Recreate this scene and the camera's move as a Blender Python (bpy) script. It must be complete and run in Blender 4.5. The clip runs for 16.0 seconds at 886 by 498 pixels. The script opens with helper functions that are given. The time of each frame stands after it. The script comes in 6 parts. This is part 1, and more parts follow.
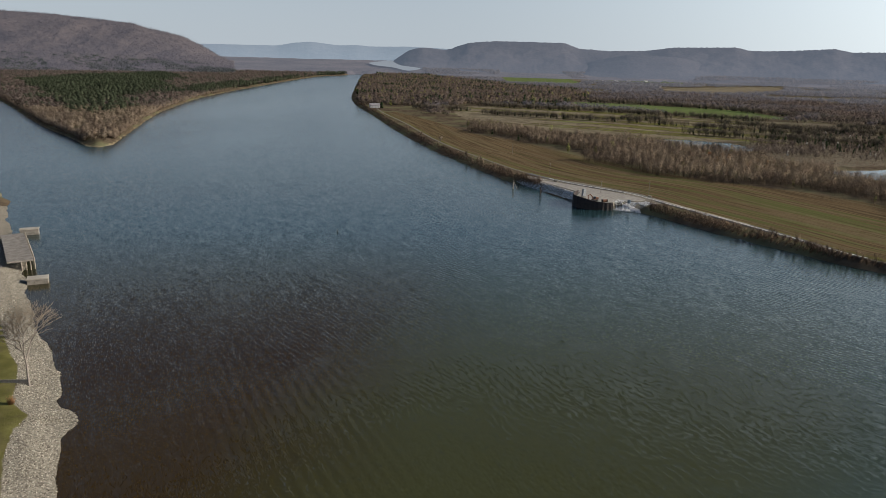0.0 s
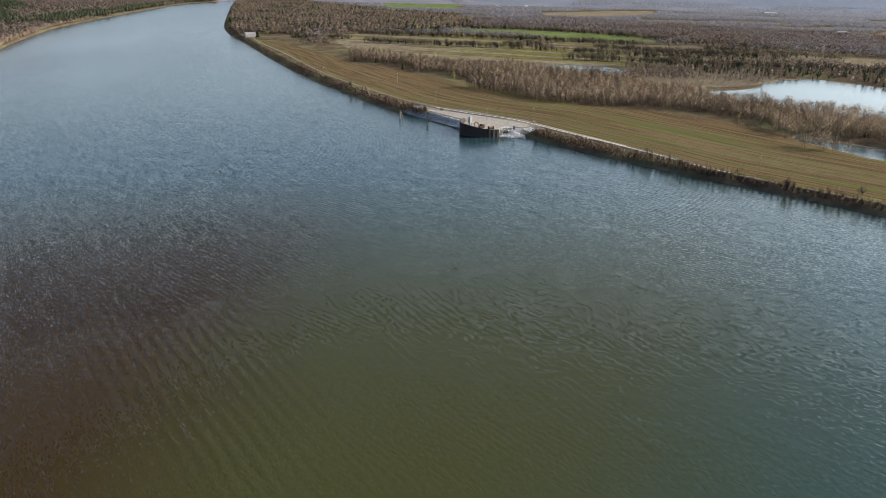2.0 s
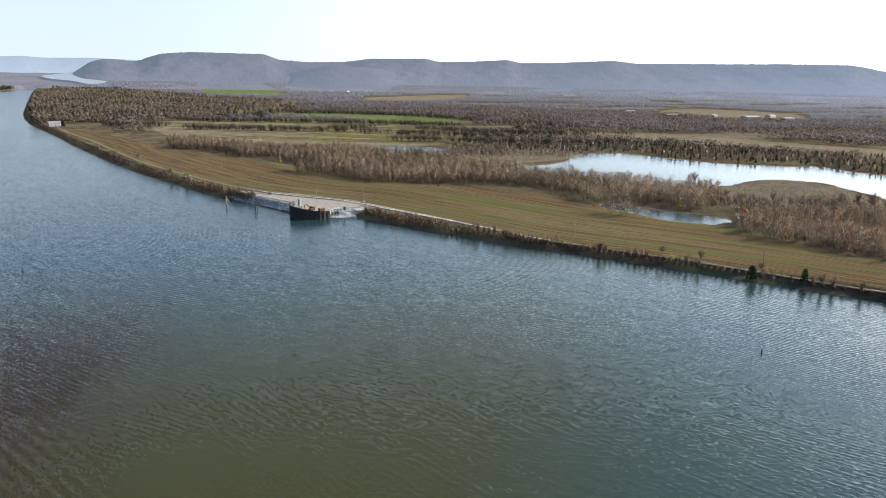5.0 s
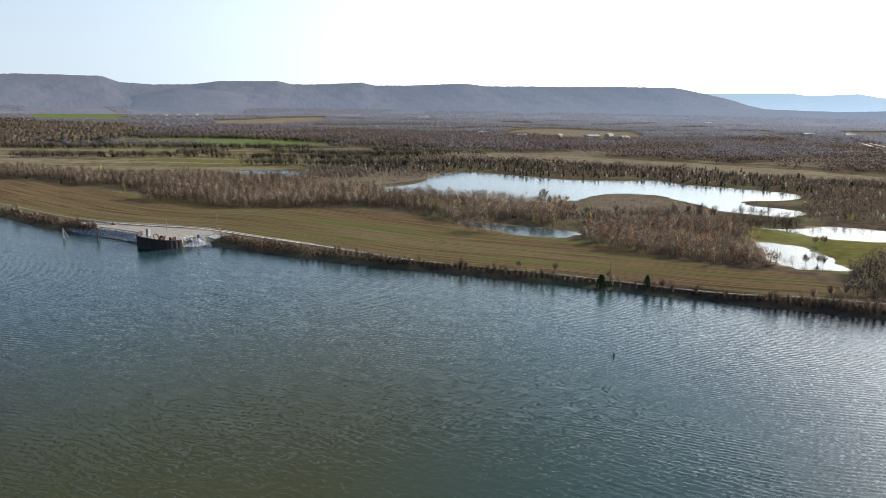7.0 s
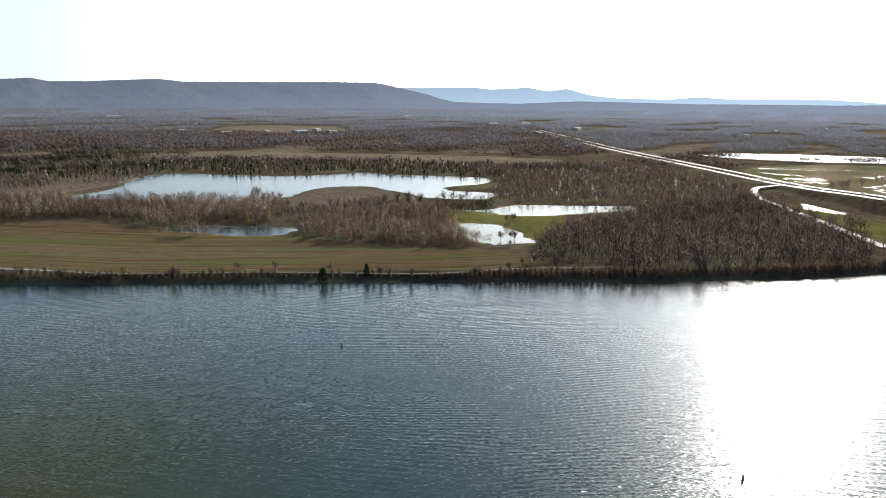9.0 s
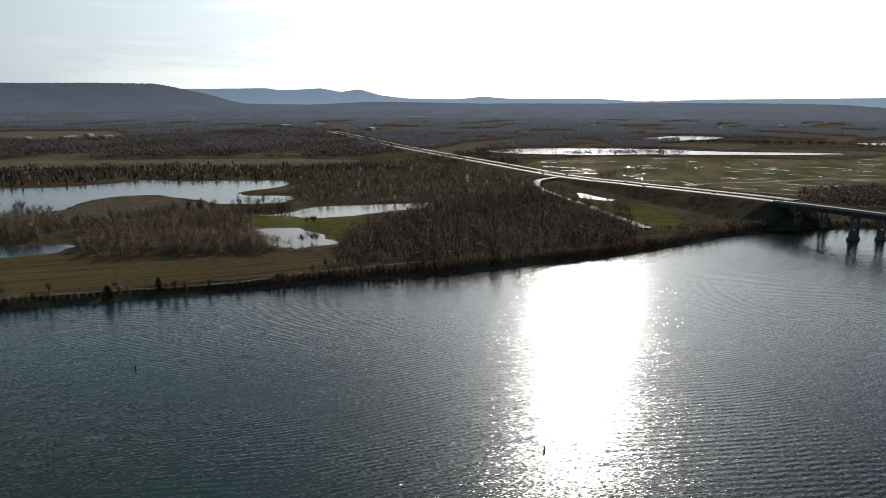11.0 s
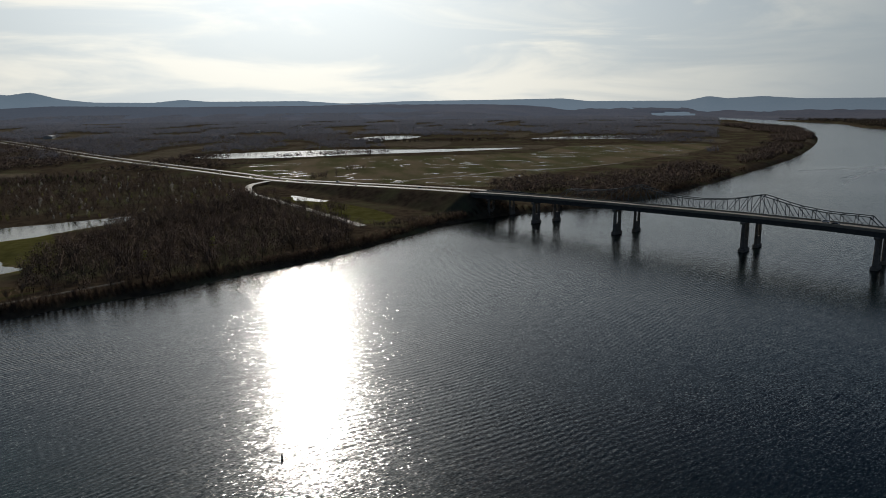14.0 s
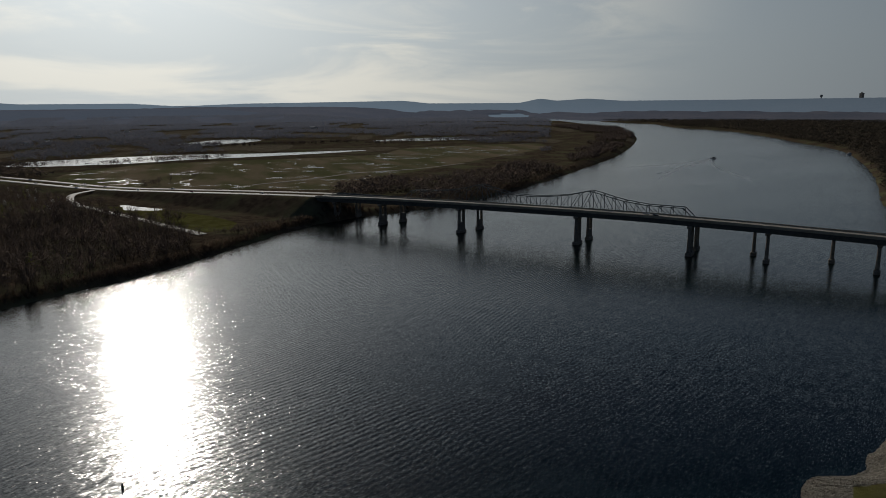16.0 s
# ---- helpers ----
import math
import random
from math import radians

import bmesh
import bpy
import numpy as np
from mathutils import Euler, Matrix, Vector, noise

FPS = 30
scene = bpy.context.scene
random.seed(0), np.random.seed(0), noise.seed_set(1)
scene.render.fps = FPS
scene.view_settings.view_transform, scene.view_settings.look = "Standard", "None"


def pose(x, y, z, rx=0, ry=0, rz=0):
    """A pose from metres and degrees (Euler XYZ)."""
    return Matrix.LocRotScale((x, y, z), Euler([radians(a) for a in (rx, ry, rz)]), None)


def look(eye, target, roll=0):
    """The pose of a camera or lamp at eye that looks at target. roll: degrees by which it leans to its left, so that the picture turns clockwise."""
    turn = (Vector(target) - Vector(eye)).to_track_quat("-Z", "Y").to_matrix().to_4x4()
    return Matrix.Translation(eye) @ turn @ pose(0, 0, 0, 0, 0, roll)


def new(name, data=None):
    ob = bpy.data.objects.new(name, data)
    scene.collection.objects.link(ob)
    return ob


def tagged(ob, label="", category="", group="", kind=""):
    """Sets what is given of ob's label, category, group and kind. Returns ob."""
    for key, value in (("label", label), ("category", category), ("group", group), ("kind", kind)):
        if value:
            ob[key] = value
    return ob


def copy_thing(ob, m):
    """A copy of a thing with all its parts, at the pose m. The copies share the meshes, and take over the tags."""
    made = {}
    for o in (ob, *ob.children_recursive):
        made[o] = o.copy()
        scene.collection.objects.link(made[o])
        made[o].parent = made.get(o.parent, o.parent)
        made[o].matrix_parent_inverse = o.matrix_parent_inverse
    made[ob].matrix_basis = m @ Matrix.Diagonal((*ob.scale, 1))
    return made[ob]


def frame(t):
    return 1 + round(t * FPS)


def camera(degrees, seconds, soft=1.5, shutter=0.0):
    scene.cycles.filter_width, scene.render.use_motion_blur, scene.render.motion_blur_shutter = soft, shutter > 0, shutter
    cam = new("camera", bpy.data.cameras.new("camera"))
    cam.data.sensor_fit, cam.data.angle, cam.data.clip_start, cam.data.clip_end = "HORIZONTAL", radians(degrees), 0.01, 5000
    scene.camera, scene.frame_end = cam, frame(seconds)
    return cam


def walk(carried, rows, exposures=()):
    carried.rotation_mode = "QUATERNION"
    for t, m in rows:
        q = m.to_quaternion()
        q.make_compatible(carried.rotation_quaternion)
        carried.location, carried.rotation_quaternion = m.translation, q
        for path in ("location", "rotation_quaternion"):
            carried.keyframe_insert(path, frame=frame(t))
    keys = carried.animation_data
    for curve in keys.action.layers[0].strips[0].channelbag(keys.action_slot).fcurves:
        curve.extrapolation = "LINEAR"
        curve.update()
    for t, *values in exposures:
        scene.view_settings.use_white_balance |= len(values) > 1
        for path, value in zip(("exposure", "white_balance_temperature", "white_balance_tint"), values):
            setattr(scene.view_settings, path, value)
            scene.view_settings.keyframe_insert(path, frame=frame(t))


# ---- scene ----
# Camera: it hovers 100 m over the river and turns where it is.
cam = camera(64.34, 16.0, soft=0.6)


def aim(yaw, pitch, roll):
    return pose(0, 0, 100, 90 + pitch, 0, yaw) @ pose(0, 0, 0, 0, 0, roll)


PATH = [
    (0.0, aim(0.00, -15.38, 1.48)),
    (0.5, aim(-2.59, -16.20, 1.44)),
    (1.0, aim(-5.21, -17.94, 1.38)),
    (1.5, aim(-7.57, -19.66, 1.31)),
    (2.0, aim(-9.36, -20.72, 1.31)),
    (2.5, aim(-11.20, -20.70, 1.35)),
    (3.0, aim(-13.36, -20.65, 1.49)),
    (3.5, aim(-15.90, -19.51, 1.48)),
    (4.0, aim(-18.39, -17.28, 1.38)),
    (4.2, aim(-19.29, -16.32, 1.29)),
    (6.5, aim(-31.16, -12.10, 0.96)),
    (7.0, aim(-34.45, -12.10, 0.98)),
    (7.5, aim(-38.25, -12.10, 0.89)),
    (8.0, aim(-44.75, -12.17, 0.93)),
    (8.5, aim(-52.83, -12.20, 0.56)),
    (9.0, aim(-57.53, -12.20, 0.41)),
    (9.2, aim(-59.26, -12.19, 0.38)),
    (11.3, aim(-76.12, -12.08, -0.02)),
    (11.5, aim(-77.64, -12.07, -0.05)),
    (12.0, aim(-81.35, -12.05, -0.23)),
    (12.5, aim(-84.92, -12.02, -0.24)),
    (13.0, aim(-88.61, -12.00, -0.26)),
    (13.5, aim(-92.79, -12.00, -0.32)),
    (14.0, aim(-96.87, -11.98, -0.41)),
    (14.5, aim(-100.37, -11.96, -0.44)),
    (15.0, aim(-103.39, -11.93, -0.43)),
    (15.5, aim(-106.41, -11.90, -0.37)),
    (16.0, aim(-109.44, -11.88, -0.40)),
]
EXPOSURES = [(0.0, 0.25, 6450, 11), (1.0, 0.52, 6450, 11), (2.0, 1.0, 6400, 11), (3.5, 1.25, 6250, 11), (7.0, 0.84, 6200, 11), (8.5, 0.70, 6200, 10), (9.2, 0.57, 6150, 10),
             (11.3, -0.75, 6200, 10), (12.5, -1.1, 6250, 10), (14.5, -1.48, 6250, 10), (16.0, -1.74, 6250, 10)]
walk(cam, PATH, EXPOSURES)

# ---- world and sun ----
SUN_YAW, SUN_HEIGHT = -85.6, 24.0
sun_way = Vector((-math.sin(radians(SUN_YAW)) * math.cos(radians(SUN_HEIGHT)),
                  math.cos(radians(SUN_YAW)) * math.cos(radians(SUN_HEIGHT)), math.sin(radians(SUN_HEIGHT))))


class Nodes:
    """Short hand for building node trees."""

    def __init__(self, tree):
        self.tree = tree
        tree.nodes.clear()

    def add(self, kind, **values):
        node = self.tree.nodes.new(kind)
        for key, value in values.items():
            if key in node.inputs:
                self.put(value, node.inputs[key])
            else:
                setattr(node, key, value)
        return node

    def put(self, value, socket):
        if isinstance(value, bpy.types.NodeSocket):
            self.tree.links.new(value, socket)
        else:
            socket.default_value = value

    def math(self, op, a, b=0.0, c=0.0):
        node = self.tree.nodes.new("ShaderNodeMath")
        node.operation = op
        for value, socket in zip((a, b, c), node.inputs):
            self.put(value, socket)
        return node.outputs[0]

    def mix(self, fac, a, b, blend="MIX"):
        node = self.tree.nodes.new("ShaderNodeMix")
        node.data_type, node.blend_type = "RGBA", blend
        self.put(fac, node.inputs[0])
        for value, socket in ((a, node.inputs[6]), (b, node.inputs[7])):
            self.put(value if isinstance(value, bpy.types.NodeSocket) else (*value, 1.0), socket)
        return node.outputs[2]

    def noise(self, vector, scale, detail=4.0, rough=0.55, distort=0.0):
        return self.add("ShaderNodeTexNoise", Vector=vector, Scale=scale, Detail=detail, Roughness=rough,
                        Distortion=distort).outputs[0]

    def span(self, value, low, high, out_low=0.0, out_high=1.0, smooth=True):
        node = self.tree.nodes.new("ShaderNodeMapRange")
        node.interpolation_type = "SMOOTHSTEP" if smooth else "LINEAR"
        for v, socket in zip((value, low, high, out_low, out_high), node.inputs):
            self.put(v, socket)
        return node.outputs[0]

    def map(self, vector, turn=0.0, scale=(1, 1, 1)):
        node = self.tree.nodes.new("ShaderNodeMapping")
        self.put(vector, node.inputs[0])
        node.inputs[2].default_value, node.inputs[3].default_value = (0, 0, radians(turn)), scale
        return node.outputs[0]


world = bpy.data.worlds.new("sky")
world.use_nodes = True
scene.world = world
n = Nodes(world.node_tree)
sky = n.add("ShaderNodeTexSky", sky_type="NISHITA")
sky.sun_disc, sky.sun_elevation, sky.sun_rotation = False, radians(SUN_HEIGHT), radians(-SUN_YAW)
sky.altitude, sky.air_density, sky.dust_density, sky.ozone_density = 200, 1.0, 0.15, 2.0
way = n.add("ShaderNodeTexCoord").outputs["Generated"]
parts3 = n.add("ShaderNodeSeparateXYZ", Vector=way)
near_sun = n.tree.nodes.new("ShaderNodeVectorMath")
near_sun.operation = "DOT_PRODUCT"
n.put(way, near_sun.inputs[0])
near_sun.inputs[1].default_value = sun_way
# thin streaks of high cloud, drawn out along the horizon
flat = n.add("ShaderNodeCombineXYZ", X=parts3.outputs[0], Y=parts3.outputs[1], Z=n.math("MULTIPLY", parts3.outputs[2], 7.0))
streaks = n.span(n.noise(flat.outputs[0], 2.4, 8.0, 0.58, 0.7), 0.41, 0.62)
facing = n.math("MAXIMUM", near_sun.outputs["Value"], 0.0)
aureole = n.math("ADD", n.math("MULTIPLY", n.math("POWER", facing, 60.0), 30.0), n.math("ADD", n.math("MULTIPLY", n.math("POWER", facing, 14.0), 12.0), n.math("MULTIPLY", n.math("MULTIPLY", n.math("POWER", facing, 5.0), 6.0), n.span(parts3.outputs[2], 0.40, 0.06)))) 
low = n.span(parts3.outputs[2], 0.48, -0.02, 0.0, 0.95)
clear = n.mix(1.0, sky.outputs[0], (0.46, 0.57, 0.67), "MULTIPLY")
hazed = n.mix(low, clear, (3.5, 3.95, 4.35))
wide = n.math("MULTIPLY", n.math("MULTIPLY", n.math("POWER", facing, 2.0), 8.0), n.span(parts3.outputs[2], 0.55, 0.06))
hazed = n.mix(1.0, hazed, n.mix(1.0, (0.93, 1.0, 0.96), n.add("ShaderNodeCombineXYZ", X=wide, Y=wide, Z=wide).outputs[0], "MULTIPLY"), "ADD")
veil = n.mix(n.math("MULTIPLY", n.math("MULTIPLY", n.math("MULTIPLY", streaks, 0.95), n.span(near_sun.outputs["Value"], 0.66, 0.9)), n.span(parts3.outputs[2], 0.3, 0.12, 0.0, 0.8)), hazed, (17.5, 16.4, 13.6))
glow = n.mix(1.0, veil, n.mix(1.0, (1.0, 0.965, 0.88), n.add("ShaderNodeCombineXYZ", X=aureole, Y=aureole, Z=aureole).outputs[0], "MULTIPLY"), "ADD")
back = n.add("ShaderNodeBackground", Color=glow, Strength=0.11)
n.tree.links.new(back.outputs[0], n.add("ShaderNodeOutputWorld").inputs[0])

sun = new("sun", bpy.data.lights.new("sun", "SUN"))
sun.data.energy, sun.data.angle, sun.data.color = 4.8, radians(0.53), (1.0, 0.92, 0.80)
sun.matrix_world = look(sun_way * 100, (0, 0, 0))


# ---- materials ----
def material(name):
    m = bpy.data.materials.new(name)
    m.use_nodes = True
    return m, Nodes(m.node_tree)


def finish(n, color, rough=0.9, bump=None, depth=0.1, metal=0.0, spec=0.3, **more):
    shader = n.add("ShaderNodeBsdfPrincipled", Roughness=rough, Metallic=metal, **more)
    shader.inputs["Specular IOR Level"].default_value = spec
    n.put(color if isinstance(color, bpy.types.NodeSocket) else (*color, 1.0), shader.inputs["Base Color"])
    if bump is not None:
        node = n.add("ShaderNodeBump", Height=bump, Strength=1.0, Distance=depth)
        n.put(node.outputs[0], shader.inputs["Normal"])
    n.put(shader.outputs[0], n.add("ShaderNodeOutputMaterial").inputs[0])
    return shader


def place(n):
    return n.add("ShaderNodeNewGeometry").outputs["Position"]


def simple(name, low, high, scale=0.5, rough=0.85, metal=0.0, relief=0.0, spec=0.3, fine=6.0):
    """A worn surface between two tones, varied at two scales."""
    m, n = material(name)
    p = place(n)
    coarse, grain = n.noise(p, scale, 4.0), n.noise(p, scale * fine, 5.0, 0.7)
    f = n.span(n.math("ADD", n.math("MULTIPLY", coarse, 0.6), n.math("MULTIPLY", grain, 0.4)), 0.3, 0.7)
    finish(n, n.mix(f, low, high), rough, grain if relief else None, relief, metal, spec)
    return m


def rounded(n):
    """The normal of a crown as a whole, a little unsettled by its twigs."""
    shape = n.add("ShaderNodeAttribute", attribute_name="round").outputs["Vector"]
    own = n.add("ShaderNodeNewGeometry").outputs["Normal"]
    less, total, unit = (n.tree.nodes.new("ShaderNodeVectorMath") for _ in range(3))
    less.operation, total.operation, unit.operation = "SCALE", "ADD", "NORMALIZE"
    n.put(own, less.inputs[0])
    less.inputs["Scale"].default_value = 0.25
    n.put(shape, total.inputs[0])
    n.put(less.outputs[0], total.inputs[1])
    n.put(total.outputs[0], unit.inputs[0])
    return unit.outputs[0]


def plant_shader(n, color, passing):
    """Diffuse crowns; some light passes between thin twigs and through leaves."""
    normal = rounded(n)
    front = n.add("ShaderNodeBsdfDiffuse", Color=color, Normal=normal)
    through_twigs = n.add("ShaderNodeBsdfTranslucent", Color=color, Normal=normal)
    both = n.add("ShaderNodeMixShader", Fac=passing)
    n.put(front.outputs[0], both.inputs[1])
    n.put(through_twigs.outputs[0], both.inputs[2])
    return both.outputs[0]


def plant_tone(n, tones):
    """Each plant takes a tone of its own; neighbours and twigs vary less."""
    ramp = n.tree.nodes.new("ShaderNodeValToRGB")
    island = n.add("ShaderNodeNewGeometry").outputs["Random Per Island"]
    whole = n.add("ShaderNodeAttribute", attribute_name="tone").outputs["Fac"]
    patch = n.math("ADD", n.math("MULTIPLY", n.noise(place(n), 0.06, 2.0), 0.4), n.math("MULTIPLY", n.noise(place(n), 0.012, 3.0), 0.6))
    f = n.math("ADD", n.math("MULTIPLY", island, 0.16), n.math("ADD", n.math("MULTIPLY", whole, 0.40), n.math("MULTIPLY", n.span(patch, 0.38, 0.62), 0.44)))
    n.put(f, ramp.inputs[0])
    ramp.color_ramp.elements[0].color, ramp.color_ramp.elements[1].color = (*tones[0], 1), (*tones[-1], 1)
    for i, tone in enumerate(tones[1:-1]):
        ramp.color_ramp.elements.new((i + 1) / (len(tones) - 1)).color = (*tone, 1)
    return ramp.outputs[0]


def varied(name, tones, passing=0.12):
    """Foliage and twigs."""
    m, n = material(name)
    n.put(plant_shader(n, plant_tone(n, tones), passing), n.add("ShaderNodeOutputMaterial").inputs[0])
    return m


def stony(name, tones):
    """Broken stone: each block takes a tone of its own."""
    m, n = material(name)
    ramp = n.tree.nodes.new("ShaderNodeValToRGB")
    n.put(n.add("ShaderNodeNewGeometry").outputs["Random Per Island"], ramp.inputs[0])
    ramp.color_ramp.elements[0].color, ramp.color_ramp.elements[1].color = (*tones[0], 1), (*tones[-1], 1)
    for i, tone in enumerate(tones[1:-1]):
        ramp.color_ramp.elements.new((i + 1) / (len(tones) - 1)).color = (*tone, 1)
    grain = n.noise(place(n), 6.0, 4.0, 0.7)
    finish(n, n.mix(1.0, ramp.outputs[0], n.mix(n.span(grain, 0.3, 0.7), (0.8, 0.79, 0.77), (1.1, 1.1, 1.1)), "MULTIPLY"), 0.9, grain, 0.05, spec=0.2)
    return m


def water_material(name, dim_end, mid, olive, silt, wave, height, gloss, chop):
    """Silty water: murky body colour, a clear glossy skin, ripples at several scales."""
    m, n = material(name)
    p = place(n)
    # silt off the west bank; darkening downstream imitates sun angle in the colour
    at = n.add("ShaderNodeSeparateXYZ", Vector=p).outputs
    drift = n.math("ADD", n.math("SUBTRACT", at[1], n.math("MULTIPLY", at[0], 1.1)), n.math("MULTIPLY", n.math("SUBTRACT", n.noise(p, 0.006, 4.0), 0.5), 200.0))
    body = n.mix(n.span(drift, -220.0, -10.0), dim_end, mid)
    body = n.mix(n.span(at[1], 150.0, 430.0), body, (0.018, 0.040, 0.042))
    # olive and silt tones fade out northwards
    near_water = n.span(at[1], 420.0, 190.0)
    body = n.mix(n.math("MULTIPLY", near_water, n.span(drift, -90.0, 110.0)), body, olive)
    body = n.mix(n.math("MULTIPLY", near_water, n.span(n.math("SUBTRACT", n.math("MULTIPLY", drift, 0.7), n.math("ADD", n.math("MULTIPLY", at[0], 0.83), n.math("MULTIPLY", at[1], 0.4))), 45.0, 150.0)), body, silt)
    swell = 0.0
    for turn, size, patch, seed in ((-22.0, 0.12, 0.007, 0.0), (-34.0, 0.17, 0.009, 40.0), (-44.0, 0.14, 0.011, 90.0)):
        band = n.add("ShaderNodeTexWave", Vector=n.map(p, turn), Scale=size, Distortion=1.8, Detail=2.0)
        band.inputs["Detail Scale"].default_value, band.inputs["Detail Roughness"].default_value = 0.35, 0.7
        shifted = n.tree.nodes.new("ShaderNodeVectorMath")
        n.put(p, shifted.inputs[0])
        shifted.inputs[1].default_value = (seed * 31, seed * 17, 0)
        where = n.span(n.noise(shifted.outputs[0], patch, 3.0), 0.45, 0.75)
        swell = n.math("ADD", swell, n.math("MULTIPLY", band.outputs[1], where))
    # one long train of swell off the west bank
    train = n.add("ShaderNodeTexWave", Vector=n.map(p, -26.7), Scale=0.09, Distortion=3.0, Detail=2.0)
    train.inputs["Detail Scale"].default_value, train.inputs["Detail Roughness"].default_value = 0.3, 0.6
    far_off = n.tree.nodes.new("ShaderNodeVectorMath")
    far_off.operation = "DISTANCE"
    n.put(n.map(n.map(p, -26.7), 0.0, (1.0, 0.32, 1.0)), far_off.inputs[0])
    far_off.inputs[1].default_value = (43.0, 60.0, 0.0)
    reach = n.math("MULTIPLY", n.span(far_off.outputs["Value"], 36.0, 6.0), n.span(n.noise(p, 0.02, 3.0), 0.3, 0.6, 0.25, 1.0))
    swell = n.math("ADD", swell, n.math("MULTIPLY", n.math("MULTIPLY", train.outputs[1], reach), 2.4))
    calm = n.span(n.noise(n.map(p, 20.0, (1.0, 0.3, 1.0)), 0.008, 4.0), 0.35, 0.65, 0.55, 1.0)
    shader = finish(n, body, gloss, n.math("MULTIPLY", swell, 0.14), height, spec=0.5, IOR=1.333)
    # wavelets tilt the surface every way, at two sizes
    tilt = shader.inputs["Normal"].links[0].from_socket
    for turn, size, detail, amount in ((-30.0, wave * 0.9, 2.0, 0.17), (-27.0, wave * 5.6, 2.0, 0.76)):
        facet = n.add("ShaderNodeTexNoise", Vector=n.map(n.map(p, turn), 0.0, (1.0, 0.25, 1.0)), Scale=size, Detail=detail, Roughness=0.6, Distortion=0.3).outputs["Color"]
        lean, spread, joint = (n.tree.nodes.new("ShaderNodeVectorMath") for _ in range(3))
        lean.operation, spread.operation, joint.operation = "SUBTRACT", "MULTIPLY", "ADD"
        n.put(facet, lean.inputs[0])
        lean.inputs[1].default_value = (0.5, 0.5, 0.5)
        n.put(lean.outputs[0], spread.inputs[0])
        size_of = n.tree.nodes.new("ShaderNodeVectorMath")
        size_of.operation = "LENGTH"
        n.put(lean.outputs[0], size_of.inputs[0])
        slope = n.math("MULTIPLY", n.math("MULTIPLY", calm, amount * chop), n.math("ADD", 0.15, n.math("MULTIPLY", size_of.outputs["Value"], 7.0)))
        n.put(n.add("ShaderNodeCombineXYZ", X=slope, Y=slope, Z=0.0).outputs[0], spread.inputs[1])
        n.put(tilt, joint.inputs[0])
        n.put(spread.outputs[0], joint.inputs[1])
        tilt = joint.outputs[0]
    level = n.tree.nodes.new("ShaderNodeVectorMath")
    level.operation = "NORMALIZE"
    n.put(tilt, level.inputs[0])
    n.put(level.outputs[0], shader.inputs["Normal"])
    return m


